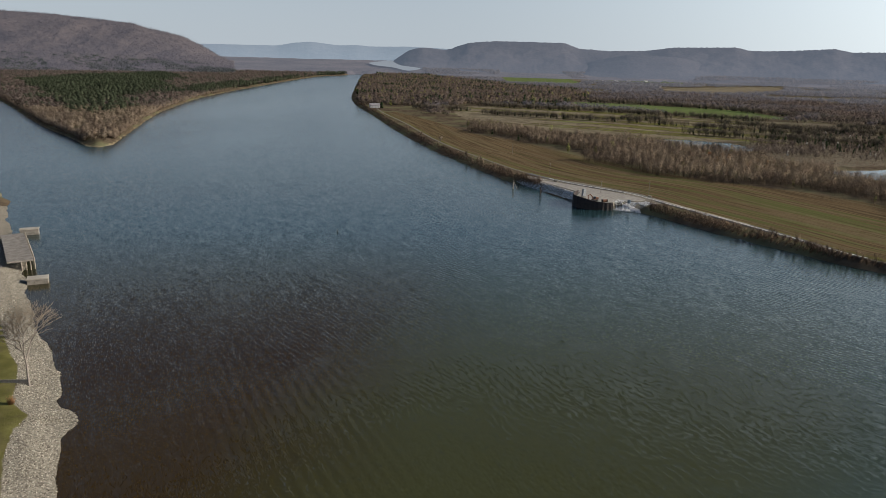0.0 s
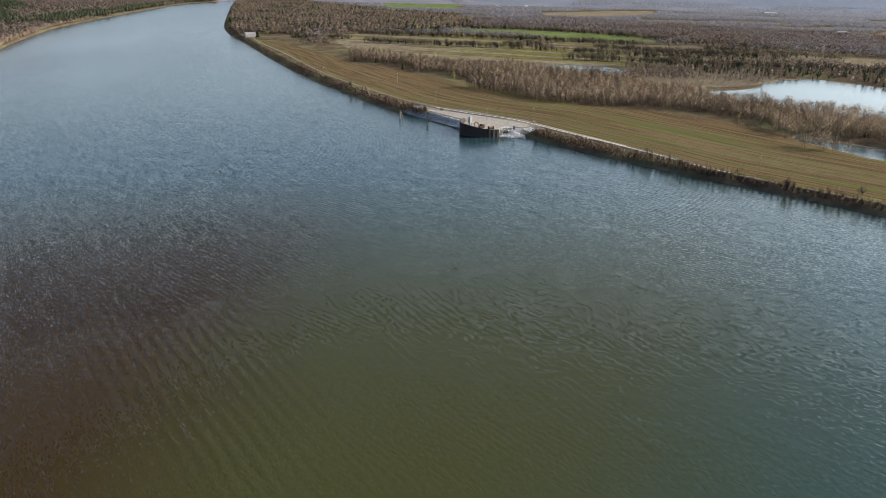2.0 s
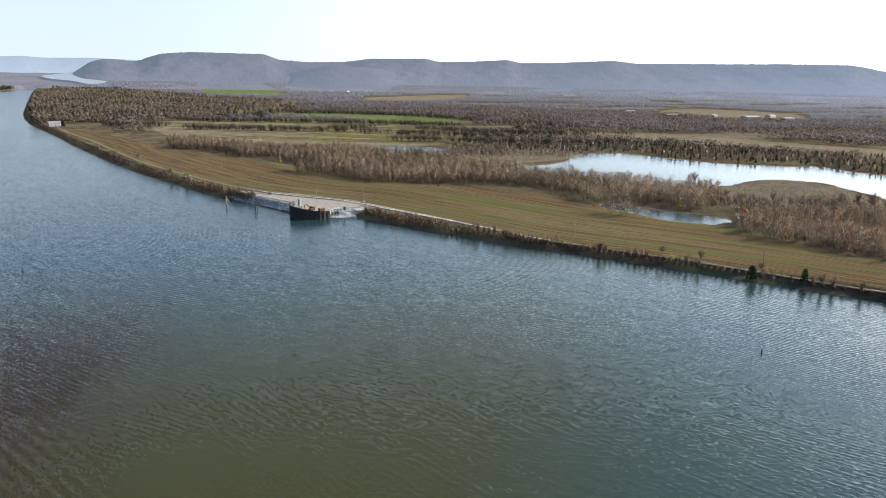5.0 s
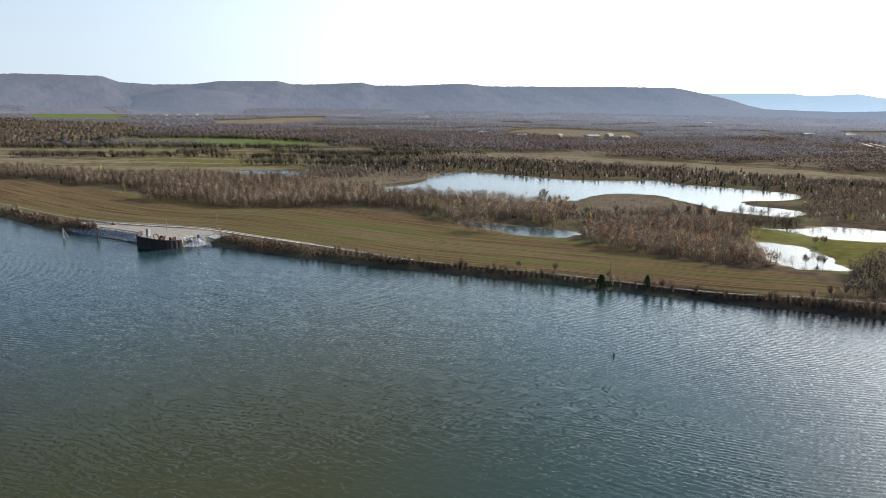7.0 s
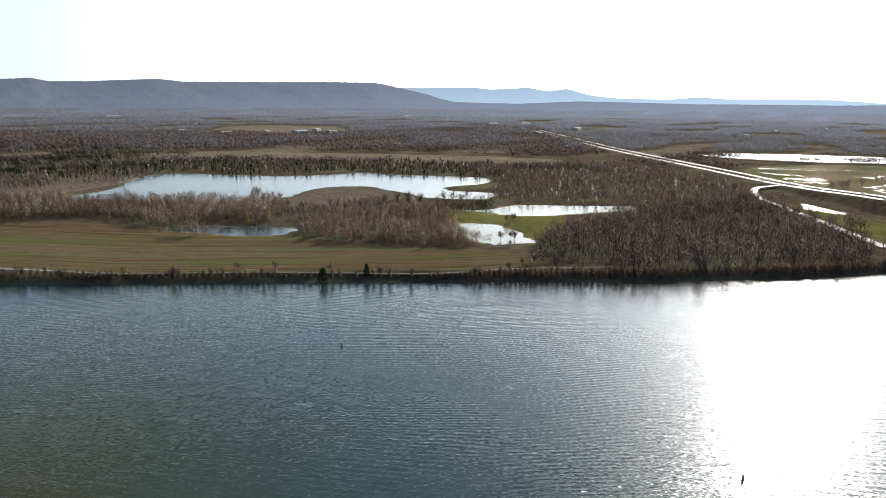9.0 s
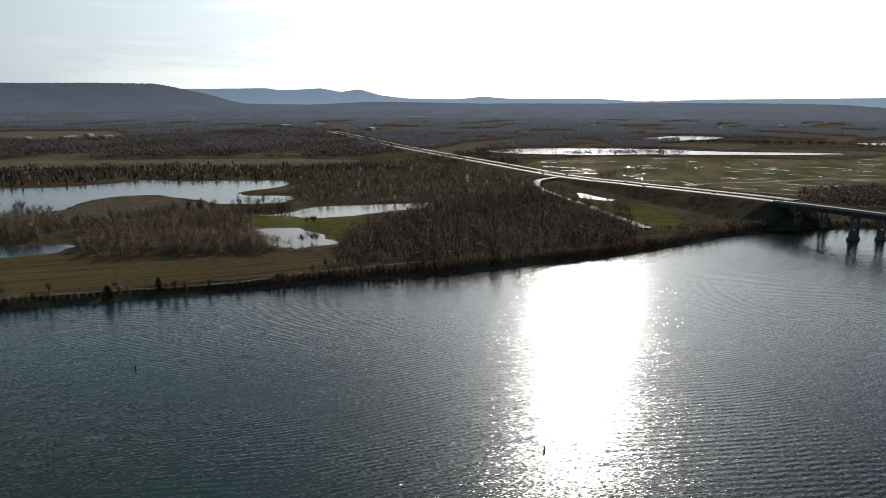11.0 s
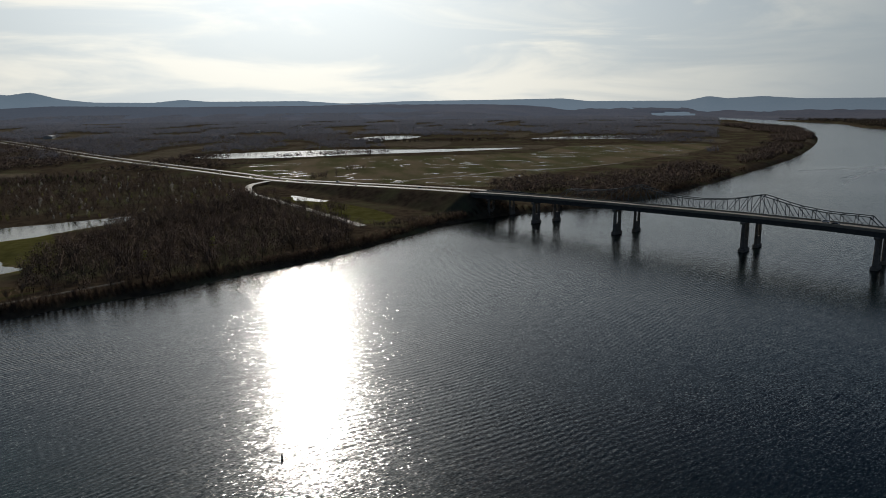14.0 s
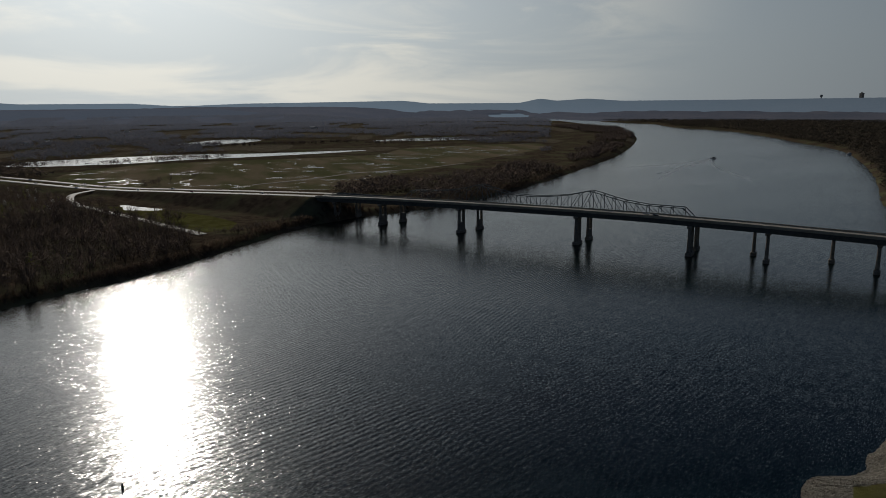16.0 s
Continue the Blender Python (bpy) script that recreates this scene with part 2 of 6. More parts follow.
def ground_material():
    """The land's cover, by the masks of the sheet: ploughed rows, grass, stone, marsh; leaf litter elsewhere."""
    m, n = material("land_cover")
    p = place(n)

    def mask(name, blur=0.35, scale=0.12):
        raw = n.add("ShaderNodeAttribute", attribute_name=name).outputs["Fac"]
        return n.span(n.math("ADD", raw, n.math("MULTIPLY", n.math("SUBTRACT", n.noise(p, scale, 4.0), 0.5), blur * 2)), 0.35, 0.65)

    fine, mid, broad = n.noise(p, 1.2, 5.0, 0.7), n.noise(p, 0.15, 4.0), n.noise(p, 0.02, 4.0)
    litter = n.mix(n.span(mid, 0.3, 0.7), (0.06, 0.044, 0.03), (0.11, 0.083, 0.054))
    litter = n.mix(n.span(broad, 0.45, 0.7), litter, (0.12, 0.115, 0.06))
    # furrows follow the river road
    furrow = n.add("ShaderNodeAttribute", attribute_name="furrow").outputs["Fac"]
    north = n.add("ShaderNodeSeparateXYZ", Vector=p).outputs[1]

    def rows(across, lengthwise, detail):
        v = n.add("ShaderNodeCombineXYZ", X=n.math("MULTIPLY", furrow, across), Y=n.math("MULTIPLY", north, lengthwise))
        return n.noise(v.outputs[0], 1.0, detail, 0.65, 0.25)

    along, wide = rows(0.95, 0.012, 3.0), rows(0.09, 0.005, 4.0)
    lines = n.span(rows(0.22, 0.004, 2.0), 0.5, 0.62)
    soil = n.mix(n.span(along, 0.40, 0.60), (0.062, 0.043, 0.024), (0.130, 0.09, 0.048))
    soil = n.mix(n.math("MULTIPLY", n.math("MULTIPLY", n.span(wide, 0.46, 0.62), n.span(north, 820.0, 420.0, 0.15, 1.0)), 0.8), soil, (0.082, 0.098, 0.03))
    soil = n.mix(n.math("MULTIPLY", lines, n.span(mid, 0.3, 0.6, 0.1, 0.4)), soil, (0.17, 0.138, 0.08))
    turf = n.mix(n.span(mid, 0.3, 0.7), (0.09, 0.084, 0.026), (0.132, 0.122, 0.04))
    turf = n.mix(n.span(broad, 0.5, 0.7), turf, (0.15, 0.15, 0.055))
    lush = n.mix(n.span(n.math("ADD", n.math("MULTIPLY", mid, 0.4), n.math("MULTIPLY", broad, 0.6)), 0.35, 0.65), (0.09, 0.115, 0.04), (0.125, 0.15, 0.055))
    stone = n.mix(n.span(fine, 0.35, 0.65), (0.10, 0.088, 0.068), (0.24, 0.215, 0.17))
    wet = n.mix(n.span(n.noise(n.map(p, 8.0, (0.3, 1.0, 1.0)), 0.02, 5.0), 0.35, 0.65), (0.11, 0.108, 0.05), (0.205, 0.16, 0.10))
    sand = n.mix(n.span(fine, 0.3, 0.7), (0.20, 0.155, 0.09), (0.30, 0.235, 0.145))
    dry = n.mix(n.span(n.math("ADD", n.math("MULTIPLY", mid, 0.5), n.math("MULTIPLY", fine, 0.5)), 0.35, 0.65), (0.12, 0.10, 0.07), (0.20, 0.165, 0.115))
    straw = n.mix(n.span(n.math("ADD", n.math("MULTIPLY", mid, 0.5), n.math("MULTIPLY", broad, 0.5)), 0.38, 0.62), (0.135, 0.11, 0.072), (0.20, 0.165, 0.11))
    color = litter
    for name, tone in (("dry", dry), ("straw", straw), ("field", soil), ("grass", turf), ("lush", lush), ("marsh", wet), ("stone", stone), ("sand", sand)):
        color = n.mix(mask(name), color, tone)
    puddle = n.math("MULTIPLY", mask("marsh"), n.math("MAXIMUM", n.span(n.noise(n.map(p, 12.0, (1.0, 0.35, 1.0)), 0.03, 6.0, 0.6, 0.8), 0.655, 0.67),
        n.math("MULTIPLY", n.span(n.math("ABSOLUTE", n.math("SUBTRACT", n.noise(n.map(p, 30.0, (1.0, 0.5, 1.0)), 0.011, 4.0, 0.55, 0.6), 0.5)), 0.007, 0.004), n.span(n.noise(p, 0.013, 3.0), 0.46, 0.54))))
    color = n.mix(puddle, color, (0.06, 0.055, 0.04))
    shader = finish(n, color, 0.95, n.math("ADD", fine, n.math("MULTIPLY", along, mask("field"))), 0.25, spec=0.0)
    n.put(n.math("MULTIPLY", puddle, 0.5), shader.inputs["Specular IOR Level"])
    n.put(n.span(puddle, 0.0, 1.0, 0.95, 0.08), shader.inputs["Roughness"])
    return m


def distance_glow_material(name, low, high, haze, strength, scale=0.01, crowns=False):
    """Wooded country kilometres off; haze painted as emission, stronger sunward and near the ground."""
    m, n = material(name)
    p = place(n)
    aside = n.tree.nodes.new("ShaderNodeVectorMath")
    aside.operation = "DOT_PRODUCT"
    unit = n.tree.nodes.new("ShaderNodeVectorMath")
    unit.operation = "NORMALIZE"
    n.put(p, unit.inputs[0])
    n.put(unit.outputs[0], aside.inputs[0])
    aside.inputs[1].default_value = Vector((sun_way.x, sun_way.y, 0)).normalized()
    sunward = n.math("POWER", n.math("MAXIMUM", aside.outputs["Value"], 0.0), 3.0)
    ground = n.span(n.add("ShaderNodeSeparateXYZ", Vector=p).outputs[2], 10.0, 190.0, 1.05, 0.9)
    haze_glow = n.math("MULTIPLY", n.math("MULTIPLY", ground, strength), n.math("ADD", 0.95, n.math("MULTIPLY", sunward, 0.9)))
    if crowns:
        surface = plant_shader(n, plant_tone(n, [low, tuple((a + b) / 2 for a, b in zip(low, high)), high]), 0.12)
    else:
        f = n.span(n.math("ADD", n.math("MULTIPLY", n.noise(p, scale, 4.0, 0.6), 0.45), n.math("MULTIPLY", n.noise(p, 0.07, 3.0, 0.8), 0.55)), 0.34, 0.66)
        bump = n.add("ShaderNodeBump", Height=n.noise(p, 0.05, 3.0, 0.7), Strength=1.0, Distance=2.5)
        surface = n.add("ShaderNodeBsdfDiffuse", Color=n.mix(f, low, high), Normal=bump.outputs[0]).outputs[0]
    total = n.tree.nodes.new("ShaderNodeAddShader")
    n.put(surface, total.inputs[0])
    n.put(n.add("ShaderNodeEmission", Color=(*haze, 1.0), Strength=haze_glow).outputs[0], total.inputs[1])
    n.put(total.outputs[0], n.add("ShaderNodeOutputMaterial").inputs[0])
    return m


LAND = ground_material()
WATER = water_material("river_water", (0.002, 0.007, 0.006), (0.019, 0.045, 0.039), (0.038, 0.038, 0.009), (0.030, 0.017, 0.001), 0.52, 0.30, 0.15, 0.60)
LAKE = water_material("lake_water", (0.03, 0.034, 0.022), (0.03, 0.036, 0.022), (0.04, 0.04, 0.024), (0.05, 0.045, 0.025), 0.7, 0.06, 0.16, 0.22)


# ---- plan ----
# Shores in metres round the point under the camera; y runs up the river.
MAIN_SHORE = [(-520, 4700), (-430, 3900), (-399, 3387), (-300, 2400), (-228, 1722), (-183, 1439), (-129, 1218), (-68, 963), (-18, 781), (23, 660),
              (54, 580), (74, 545), (93, 500), (117, 478), (136, 466), (163, 420), (194, 371), (222, 336), (249, 298), (275, 262),
              (309, 213), (332, 180), (355, 146), (380, 106), (414, 67), (438, 35), (475, -1), (518, -36), (564, -75), (600, -130),
              (640, -232), (701, -317), (761, -386), (928, -556), (1143, -759), (1508, -1044), (1851, -1258), (2277, -1437), (3143, -1689), (3868, -1729),
              (4700, -1720)]
POINT_SHORE = [(-620, 4700), (-500, 3900), (-458, 3430), (-545, 3069), (-552, 2419), (-541, 1866), (-522, 1522), (-474, 1217), (-446, 1086), (-384, 858),
               (-353, 742), (-369, 728), (-426, 799), (-547, 946), (-797, 1282), (-1150, 1720), (-1900, 2700), (-2900, 3800)]
NEAR_SHORE = [(-2950, 3500), (-1900, 2500), (-1300, 1760), (-700, 980), (-400, 590), (-300, 470), (-285, 450), (-275, 432), (-250, 391), (-218, 348),
              (-194, 311), (-183, 294), (-172, 275), (-158, 255), (-144, 235), (-131, 217), (-123, 208), (-115, 194), (-110.5, 184.5), (-103, 178.5), (-99.5, 175), (-99, 165), (-94, 153), (-86, 139),
              (-72, 116), (-40, 60), (12, -20), (66, -80), (104, -122), (124, -141), (129, -150), (128, -165), (137, -183), (152, -232),
              (208, -335), (310, -465), (400, -545), (480, -610), (644, -798), (822, -985), (1046, -1191), (1294, -1331), (1500, -1450), (1844, -1610),
              (2159, -1650), (2478, -1800), (2757, -1800), (3423, -1850), (4300, -1990), (4700, -2050)]
PLAN = {
    'lake': [(360, 666), (436, 689), (505, 753), (563, 768), (596, 702), (628, 636), (684, 593), (717, 583), (721, 531), (744, 478), (756, 419), (710, 395), (665, 412), (633, 399), (638, 360), (633, 337), (598, 338), (576, 383), (597, 440), (606, 493), (585, 515), (542, 517), (492, 500), (445, 526), (411, 563), (389, 618)],
    'pond_b': [(330, 455), (354, 420), (380, 375), (365, 364), (339, 379), (331, 406), (323, 433)],
    'pond_c': [(464, 287), (480, 255), (465, 235), (439, 202), (428, 205), (410, 231), (425, 248), (438, 266)],
    'pool_d': [(521, 316), (532, 299), (524, 267), (549, 236), (579, 214), (612, 189), (635, 196), (613, 231), (594, 270), (571, 295), (543, 295)],
    'pool_e': [(269, 912), (344, 897), (365, 845), (348, 811), (313, 814), (275, 859)],
    'strip_a': [(1343, 287), (1391, 229), (1426, 131), (1447, -6), (1417, -117), (1423, -336), (1358, -217), (1309, -5), (1264, 116), (1273, 261)],
    'strip_b': [(1777, 35), (1975, -69), (1945, -174), (1805, -120), (1728, -7)],
    'strip_c': [(1784, -473), (1837, -678), (1764, -807), (1693, -701), (1712, -454)],
    'pool_g': [(749, 69), (723, 49), (707, 28), (694, 36), (713, 60)],
    'meadow_a': [(333, 4235), (549, 4197), (569, 3269), (506, 2838), (369, 2804), (245, 2897)],
    'meadow_b': [(300, 1660), (292, 1536), (404, 1445), (452, 1315), (600, 1285), (621, 1382), (592, 1509), (430, 1610)],
    'meadow_c': [(775, 3855), (1224, 3756), (1009, 3168), (687, 3283)],
    'meadow_d': [(504, 351), (523, 322), (555, 284), (565, 239), (435, 181), (421, 196), (439, 226), (453, 257), (483, 311)],
    'meadow_e': [(736, 80), (704, 36), (588, -31), (553, -3), (632, 37)],
    'meadow_f': [(853, 106), (857, 30), (815, -68), (773, -156), (869, -207), (961, -316), (1091, -455), (1259, -641), (1444, -733), (1436, -447), (1259, -298), (1236, -5), (1172, 126), (1046, 172)],
    'upland_field': [(500, 1055), (697, 1095), (768, 1043), (884, 893), (974, 717), (1029, 550), (1028, 431), (932, 479), (833, 721), (698, 949), (570, 1036)],
    'brown_field': [(794, 2244), (1125, 2499), (1364, 3028), (955, 2761), (757, 2545)],
    'belt': [(40, 1050), (97, 993), (174, 886), (246, 838), (292, 777), (334, 687), (365, 619), (402, 572), (454, 465), (404, 406), (376, 384), (346, 415), (324, 444), (322, 509), (287, 546), (240, 586), (192, 623), (143, 733), (86, 884), (35, 933)],
    'copse': [(359, 344), (409, 380), (451, 365), (501, 323), (464, 284), (408, 226), (377, 241), (368, 274), (350, 324)],
    'scrub_island': [(479, 486), (534, 509), (576, 507), (593, 483), (585, 438), (551, 386), (516, 355), (434, 366), (413, 420)],
    'lake_woods': [(429, 907), (452, 757), (508, 757), (563, 768), (637, 645), (717, 582), (766, 425), (876, 416), (936, 310), (932, 479), (811, 702), (673, 915), (546, 994), (480, 1014)],
    'left_scrub': [(378, 880), (538, 806), (451, 713), (365, 693), (351, 736)],
    'far_woods': [(588, 1236), (773, 1211), (898, 1053), (1005, 869), (1104, 568), (1142, 479), (1326, 509), (1503, 632), (2105, 1086), (1268, 1278), (1088, 1699), (850, 1774)],
    'bank_woods': [(378, 174), (357, 146), (395, 95), (440, 42), (504, -1), (576, -2), (641, 45), (759, 106), (667, 140), (584, 176), (494, 204), (421, 190)],
    'wet_woods': [(536, 349), (573, 311), (601, 268), (639, 197), (691, 114), (783, 123), (915, 189), (970, 313), (965, 434), (853, 466), (697, 371), (595, 360)],
    'house_woods': [(-204, 1540), (-143, 1385), (128, 1488), (293, 1625), (393, 2196), (212, 2496), (20, 3067), (-285, 3973), (-316, 2670)],
    'pines_a': [(-1040, 1788), (-1158, 2237), (-1053, 2742), (-675, 1749), (-576, 1280), (-484, 1017), (-572, 1094), (-721, 1285)],
    'pines_b': [(-640, 1768), (-629, 2052), (-589, 2582), (-493, 4162), (-424, 3576), (-512, 2410), (-533, 1828), (-547, 1579)],
    'point_woods': [(742, -146), (839, -208), (799, -267), (851, -375), (963, -512), (1270, -781), (1682, -1080), (2383, -1302), (2036, -1364), (1658, -1148), (1308, -892), (948, -567), (769, -388), (684, -302), (634, -229), (676, -191)],
    'track': [(861, -65), (904, -146), (949, -211), (975, -306), (1036, -402)],
    'highway_far': [(1505, 615), (1318, 478), (1162, 354), (1039, 248), (919, 144), (860, 103)],
    'ramp': [(856, 103), (819, 121), (760, 112), (706, 85), (642, 49), (585, 20), (542, -3)],
    'purple_belt': [(313, 1622), (512, 1559), (627, 1395), (737, 1208), (1006, 1039), (1311, 1357), (1021, 1736), (682, 2180), (406, 2019)],
    'row_fields': [(41, 1058), (58, 1429), (546, 1214), (654, 932), (398, 887), (188, 951)],
    'works': [(1131, 1363), (1151, 1196), (1347, 1183), (1701, 1470), (1683, 1747), (1463, 1734)],
}


def smooth_line(points, closed=False, step=8.0):
    """A Catmull-Rom curve through the points."""
    p = np.array(points, float)
    p = np.vstack([p[-1], p, p[0], p[1]]) if closed else np.vstack([2 * p[0] - p[1], p, 2 * p[-1] - p[-2]])
    out = []
    for a, b, c, d in zip(p, p[1:], p[2:], p[3:]):
        k = max(2, min(14, int(np.linalg.norm(c - b) / step)))
        t = np.linspace(0, 1, k, endpoint=False)[:, None]
        out.append(0.5 * (2 * b + (c - a) * t + (2 * a - 5 * b + 4 * c - d) * t**2 + (3 * b - a - 3 * c + d) * t**3))
    if not closed:
        out.append(p[-2][None])
    return np.vstack(out)


def distance(poly, x, y):
    """Metres to a closed outline, negative inside."""
    x, y = np.asarray(x, float), np.asarray(y, float)
    best, inside = np.full(x.shape, 1e18), np.zeros(x.shape, bool)
    for (ax, ay), (bx, by) in zip(poly, np.roll(poly, -1, 0)):
        dx, dy = bx - ax, by - ay
        t = np.clip(((x - ax) * dx + (y - ay) * dy) / (dx * dx + dy * dy + 1e-9), 0, 1)
        best = np.minimum(best, (x - ax - t * dx) ** 2 + (y - ay - t * dy) ** 2)
        if dy:
            inside ^= ((ay > y) != (by > y)) & (x < ax + (y - ay) * dx / dy)
    d = np.sqrt(best)
    return np.where(inside, -d, d)


def path_distance(line, x, y):
    best = np.full(np.shape(x), 1e18)
    for (ax, ay), (bx, by) in zip(line, line[1:]):
        dx, dy = bx - ax, by - ay
        t = np.clip(((x - ax) * dx + (y - ay) * dy) / (dx * dx + dy * dy + 1e-9), 0, 1)
        best = np.minimum(best, (x - ax - t * dx) ** 2 + (y - ay - t * dy) ** 2)
    return np.sqrt(best)


def step(x, low, high):
    t = np.clip((x - low) / (high - low), 0, 1)
    return t * t * (3 - 2 * t)


def ripple(x, y, size, seed=0.0):
    """Cheap smooth unevenness between -1 and 1."""
    a, b = x / size + seed, y / size - seed * 1.7
    return (np.sin(a * 1.3 + 1.7 * np.sin(b * 0.9 + seed)) + np.sin(b * 1.7 + 1.3 * np.sin(a * 1.1)) + np.sin((a + b) * 2.3 + 2 * np.sin(a * 0.7))) / 3


SHORES = [np.vstack([smooth_line(MAIN_SHORE, step=6), [(9000, -1720), (9000, 9000), (-520, 9000)]]),
          np.vstack([smooth_line(POINT_SHORE, step=10), [(-9000, 9000), (-620, 9000)]]),
          np.vstack([smooth_line(NEAR_SHORE, step=5), [(9000, -2100), (9000, -9000), (-9000, -9000), (-9000, 3500)]]),
          np.array([(4080, -1640), (4030, -2040), (9000, -2400), (9000, -1500)], float),
          np.array([(-900, 3640), (-200, 3560), (-200, 9000), (-900, 9000)], float)]
# made ground: the gravel landing and the dock behind its piles
YARDS = [(np.array([(66, 578), (80, 549), (92, 525), (101, 507), (116, 492), (134, 482), (150, 492), (140, 516), (104, 556)], float), 0.55, 4.2),
         (np.array([(99, 512), (97, 491), (104, 480), (116, 479.5), (128, 484), (112, 508)], float), 4.0, 4.9)]
LAKES = {name: smooth_line(PLAN[name], True) for name in ("lake", "pond_b", "pond_c", "pool_d", "pool_e", "strip_a", "strip_b", "strip_c", "pool_g")}
AREAS = {name: smooth_line(p, True, 20) for name, p in PLAN.items() if name not in ("track", "highway_far", "ramp")}
ROAD_LINE = smooth_line([(-132, 1330), (-108, 1210), (-62, 1040), (-8, 815), (38, 680), (72, 600), (104, 552), (140, 515), (160, 474), (180, 434),
                         (199, 395), (214, 363), (236, 333), (262, 297), (286, 262), (322, 208), (350, 178), (390, 128)], step=6)
HIGHWAY = smooth_line([(1900, 905), (1505, 615), (1318, 478), (1162, 354), (1039, 250), (945, 173), (860, 103), (620, -96), (550, -154), (420, -262),
                       (289, -370), (180, -460), (20, -592)], step=14)
RAMP_LINE = smooth_line(PLAN["ramp"], step=5)
FIELD = np.array([(-120, 1225), (-90, 1240), (-20, 1075), (34, 915), (84, 840), (140, 715), (189, 625), (237, 577), (283, 538), (316, 495),
                  (322, 432), (352, 340), (362, 268), (390, 215), (385, 160), (350, 183), (322, 212), (286, 266), (262, 301), (236, 337),
                  (214, 367), (199, 399), (180, 438), (160, 478), (140, 519), (104, 556), (72, 604), (38, 684), (-8, 819), (-62, 1044)], float)


def rise(x, y):
    """How far the country climbs towards the horizon."""
    r, yaw = np.hypot(x, y), np.degrees(np.arctan2(-x, y))
    start = 3350 + 950 * step(-yaw, 98, 108) * (1 - step(-yaw, 150, 160))
    return 78 * np.clip((r - start) / (4880 - start), 0, 1.2)


def highway_height(x, y):
    """The embankment climbs to the bridge."""
    along = (np.asarray(x) - 860) * -0.7699 + (np.asarray(y) - 103) * -0.6381
    return np.interp(along, [-10, 66, 167, 285, 348, 402, 462, 560, 610, 680, 740, 900], [6.6, 9.1, 13.4, 18.1, 20.4, 22.0, 23.2, 24.4, 24.4, 23.4, 22.0, 17.0])


def land_height(x, y):
    x, y = np.asarray(x, float), np.asarray(y, float)
    shore = np.full(x.shape, 1e9)
    for poly in SHORES:
        shore = np.minimum(shore, distance(poly, x, y))
    rough = shore + 1.6 * ripple(x, y, 9) + 0.7 * ripple(x, y, 3.1, 2)
    z = np.where(rough > 0, -np.minimum(rough * 0.35, 5), 4.0 * step(-rough, -2, 13) + 0.35 * ripple(x, y, 40, 1) * step(-rough, 8, 40))
    for name, poly in LAKES.items():
        reach = 40
        near = (np.abs(x - poly[:, 0].mean()) < np.ptp(poly[:, 0])) & (np.abs(y - poly[:, 1].mean()) < np.ptp(poly[:, 1]))
        d = distance(poly, x[near], y[near]) + 4.0 * ripple(x[near], y[near], 15, 3) + 2.0 * ripple(x[near], y[near], 5, 5)
        low = np.where(d > 0, 2.5 + 0.09 * d, np.maximum(2.5 + 0.15 * d, 1.2))
        z[near] = np.minimum(z[near], np.where(d < reach, low, 99))
    # the highway's embankment
    d = path_distance(HIGHWAY, x, y)
    along = (x - 860) * -0.7699 + (y - 103) * -0.6381
    across = (x - 860) * 0.6381 + (y - 103) * -0.7699
    spill = np.maximum(along - 318, 0) * 0.55
    crest = highway_height(x, y) - 0.35 - np.maximum(np.maximum(-7.5 - across, across - 29), 0) * 0.5 - spill
    z = np.where((along > 0) & (along < 360) & (shore < -3), np.maximum(z, crest), z)
    z = np.where((along <= 0) & (d < 60), np.maximum(z, 6.25 - np.maximum(d - 20, 0) * 0.4), z)
    for poly, low, high in YARDS:
        near = (np.abs(x - poly[:, 0].mean()) < 120) & (np.abs(y - poly[:, 1].mean()) < 120)
        e = distance(poly, x[near], y[near])
        z[near] = np.maximum(z[near], high - np.maximum(e, 0) * low)
    return z + rise(x, y) * (z > 0), shore


def mesh_object(name, verts, faces, materials, parent=None, smooth=True, indices=None):
    me = bpy.data.meshes.new(name)
    verts, faces = np.asarray(verts, np.float32), np.asarray(faces, np.int32)
    k = faces.shape[1]
    me.vertices.add(len(verts))
    me.vertices.foreach_set("co", verts.ravel())
    me.loops.add(faces.size)
    me.loops.foreach_set("vertex_index", faces.ravel())
    me.polygons.add(len(faces))
    me.polygons.foreach_set("loop_start", np.arange(0, faces.size, k, dtype=np.int32))
    if indices is not None:
        me.polygons.foreach_set("material_index", np.asarray(indices, np.int32))
    for m in materials if isinstance(materials, (list, tuple)) else [materials]:
        me.materials.append(m)
    me.update(calc_edges=True)
    me.polygons.foreach_set("use_smooth", np.full(len(faces), smooth))
    ob = new(name, me)
    ob.parent = parent
    return ob


def polar(yaws, radii):
    a, r = np.meshgrid(np.radians(yaws), radii, indexing="ij")
    return -np.sin(a) * r, np.cos(a) * r


def grid_faces(rows, cols, closed=False):
    i, j = np.meshgrid(np.arange(rows if closed else rows - 1), np.arange(cols - 1), indexing="ij")
    a, b = i * cols + j, (i + 1) % rows * cols + j
    return np.stack([a, a + 1, b + 1, b], -1).reshape(-1, 4)


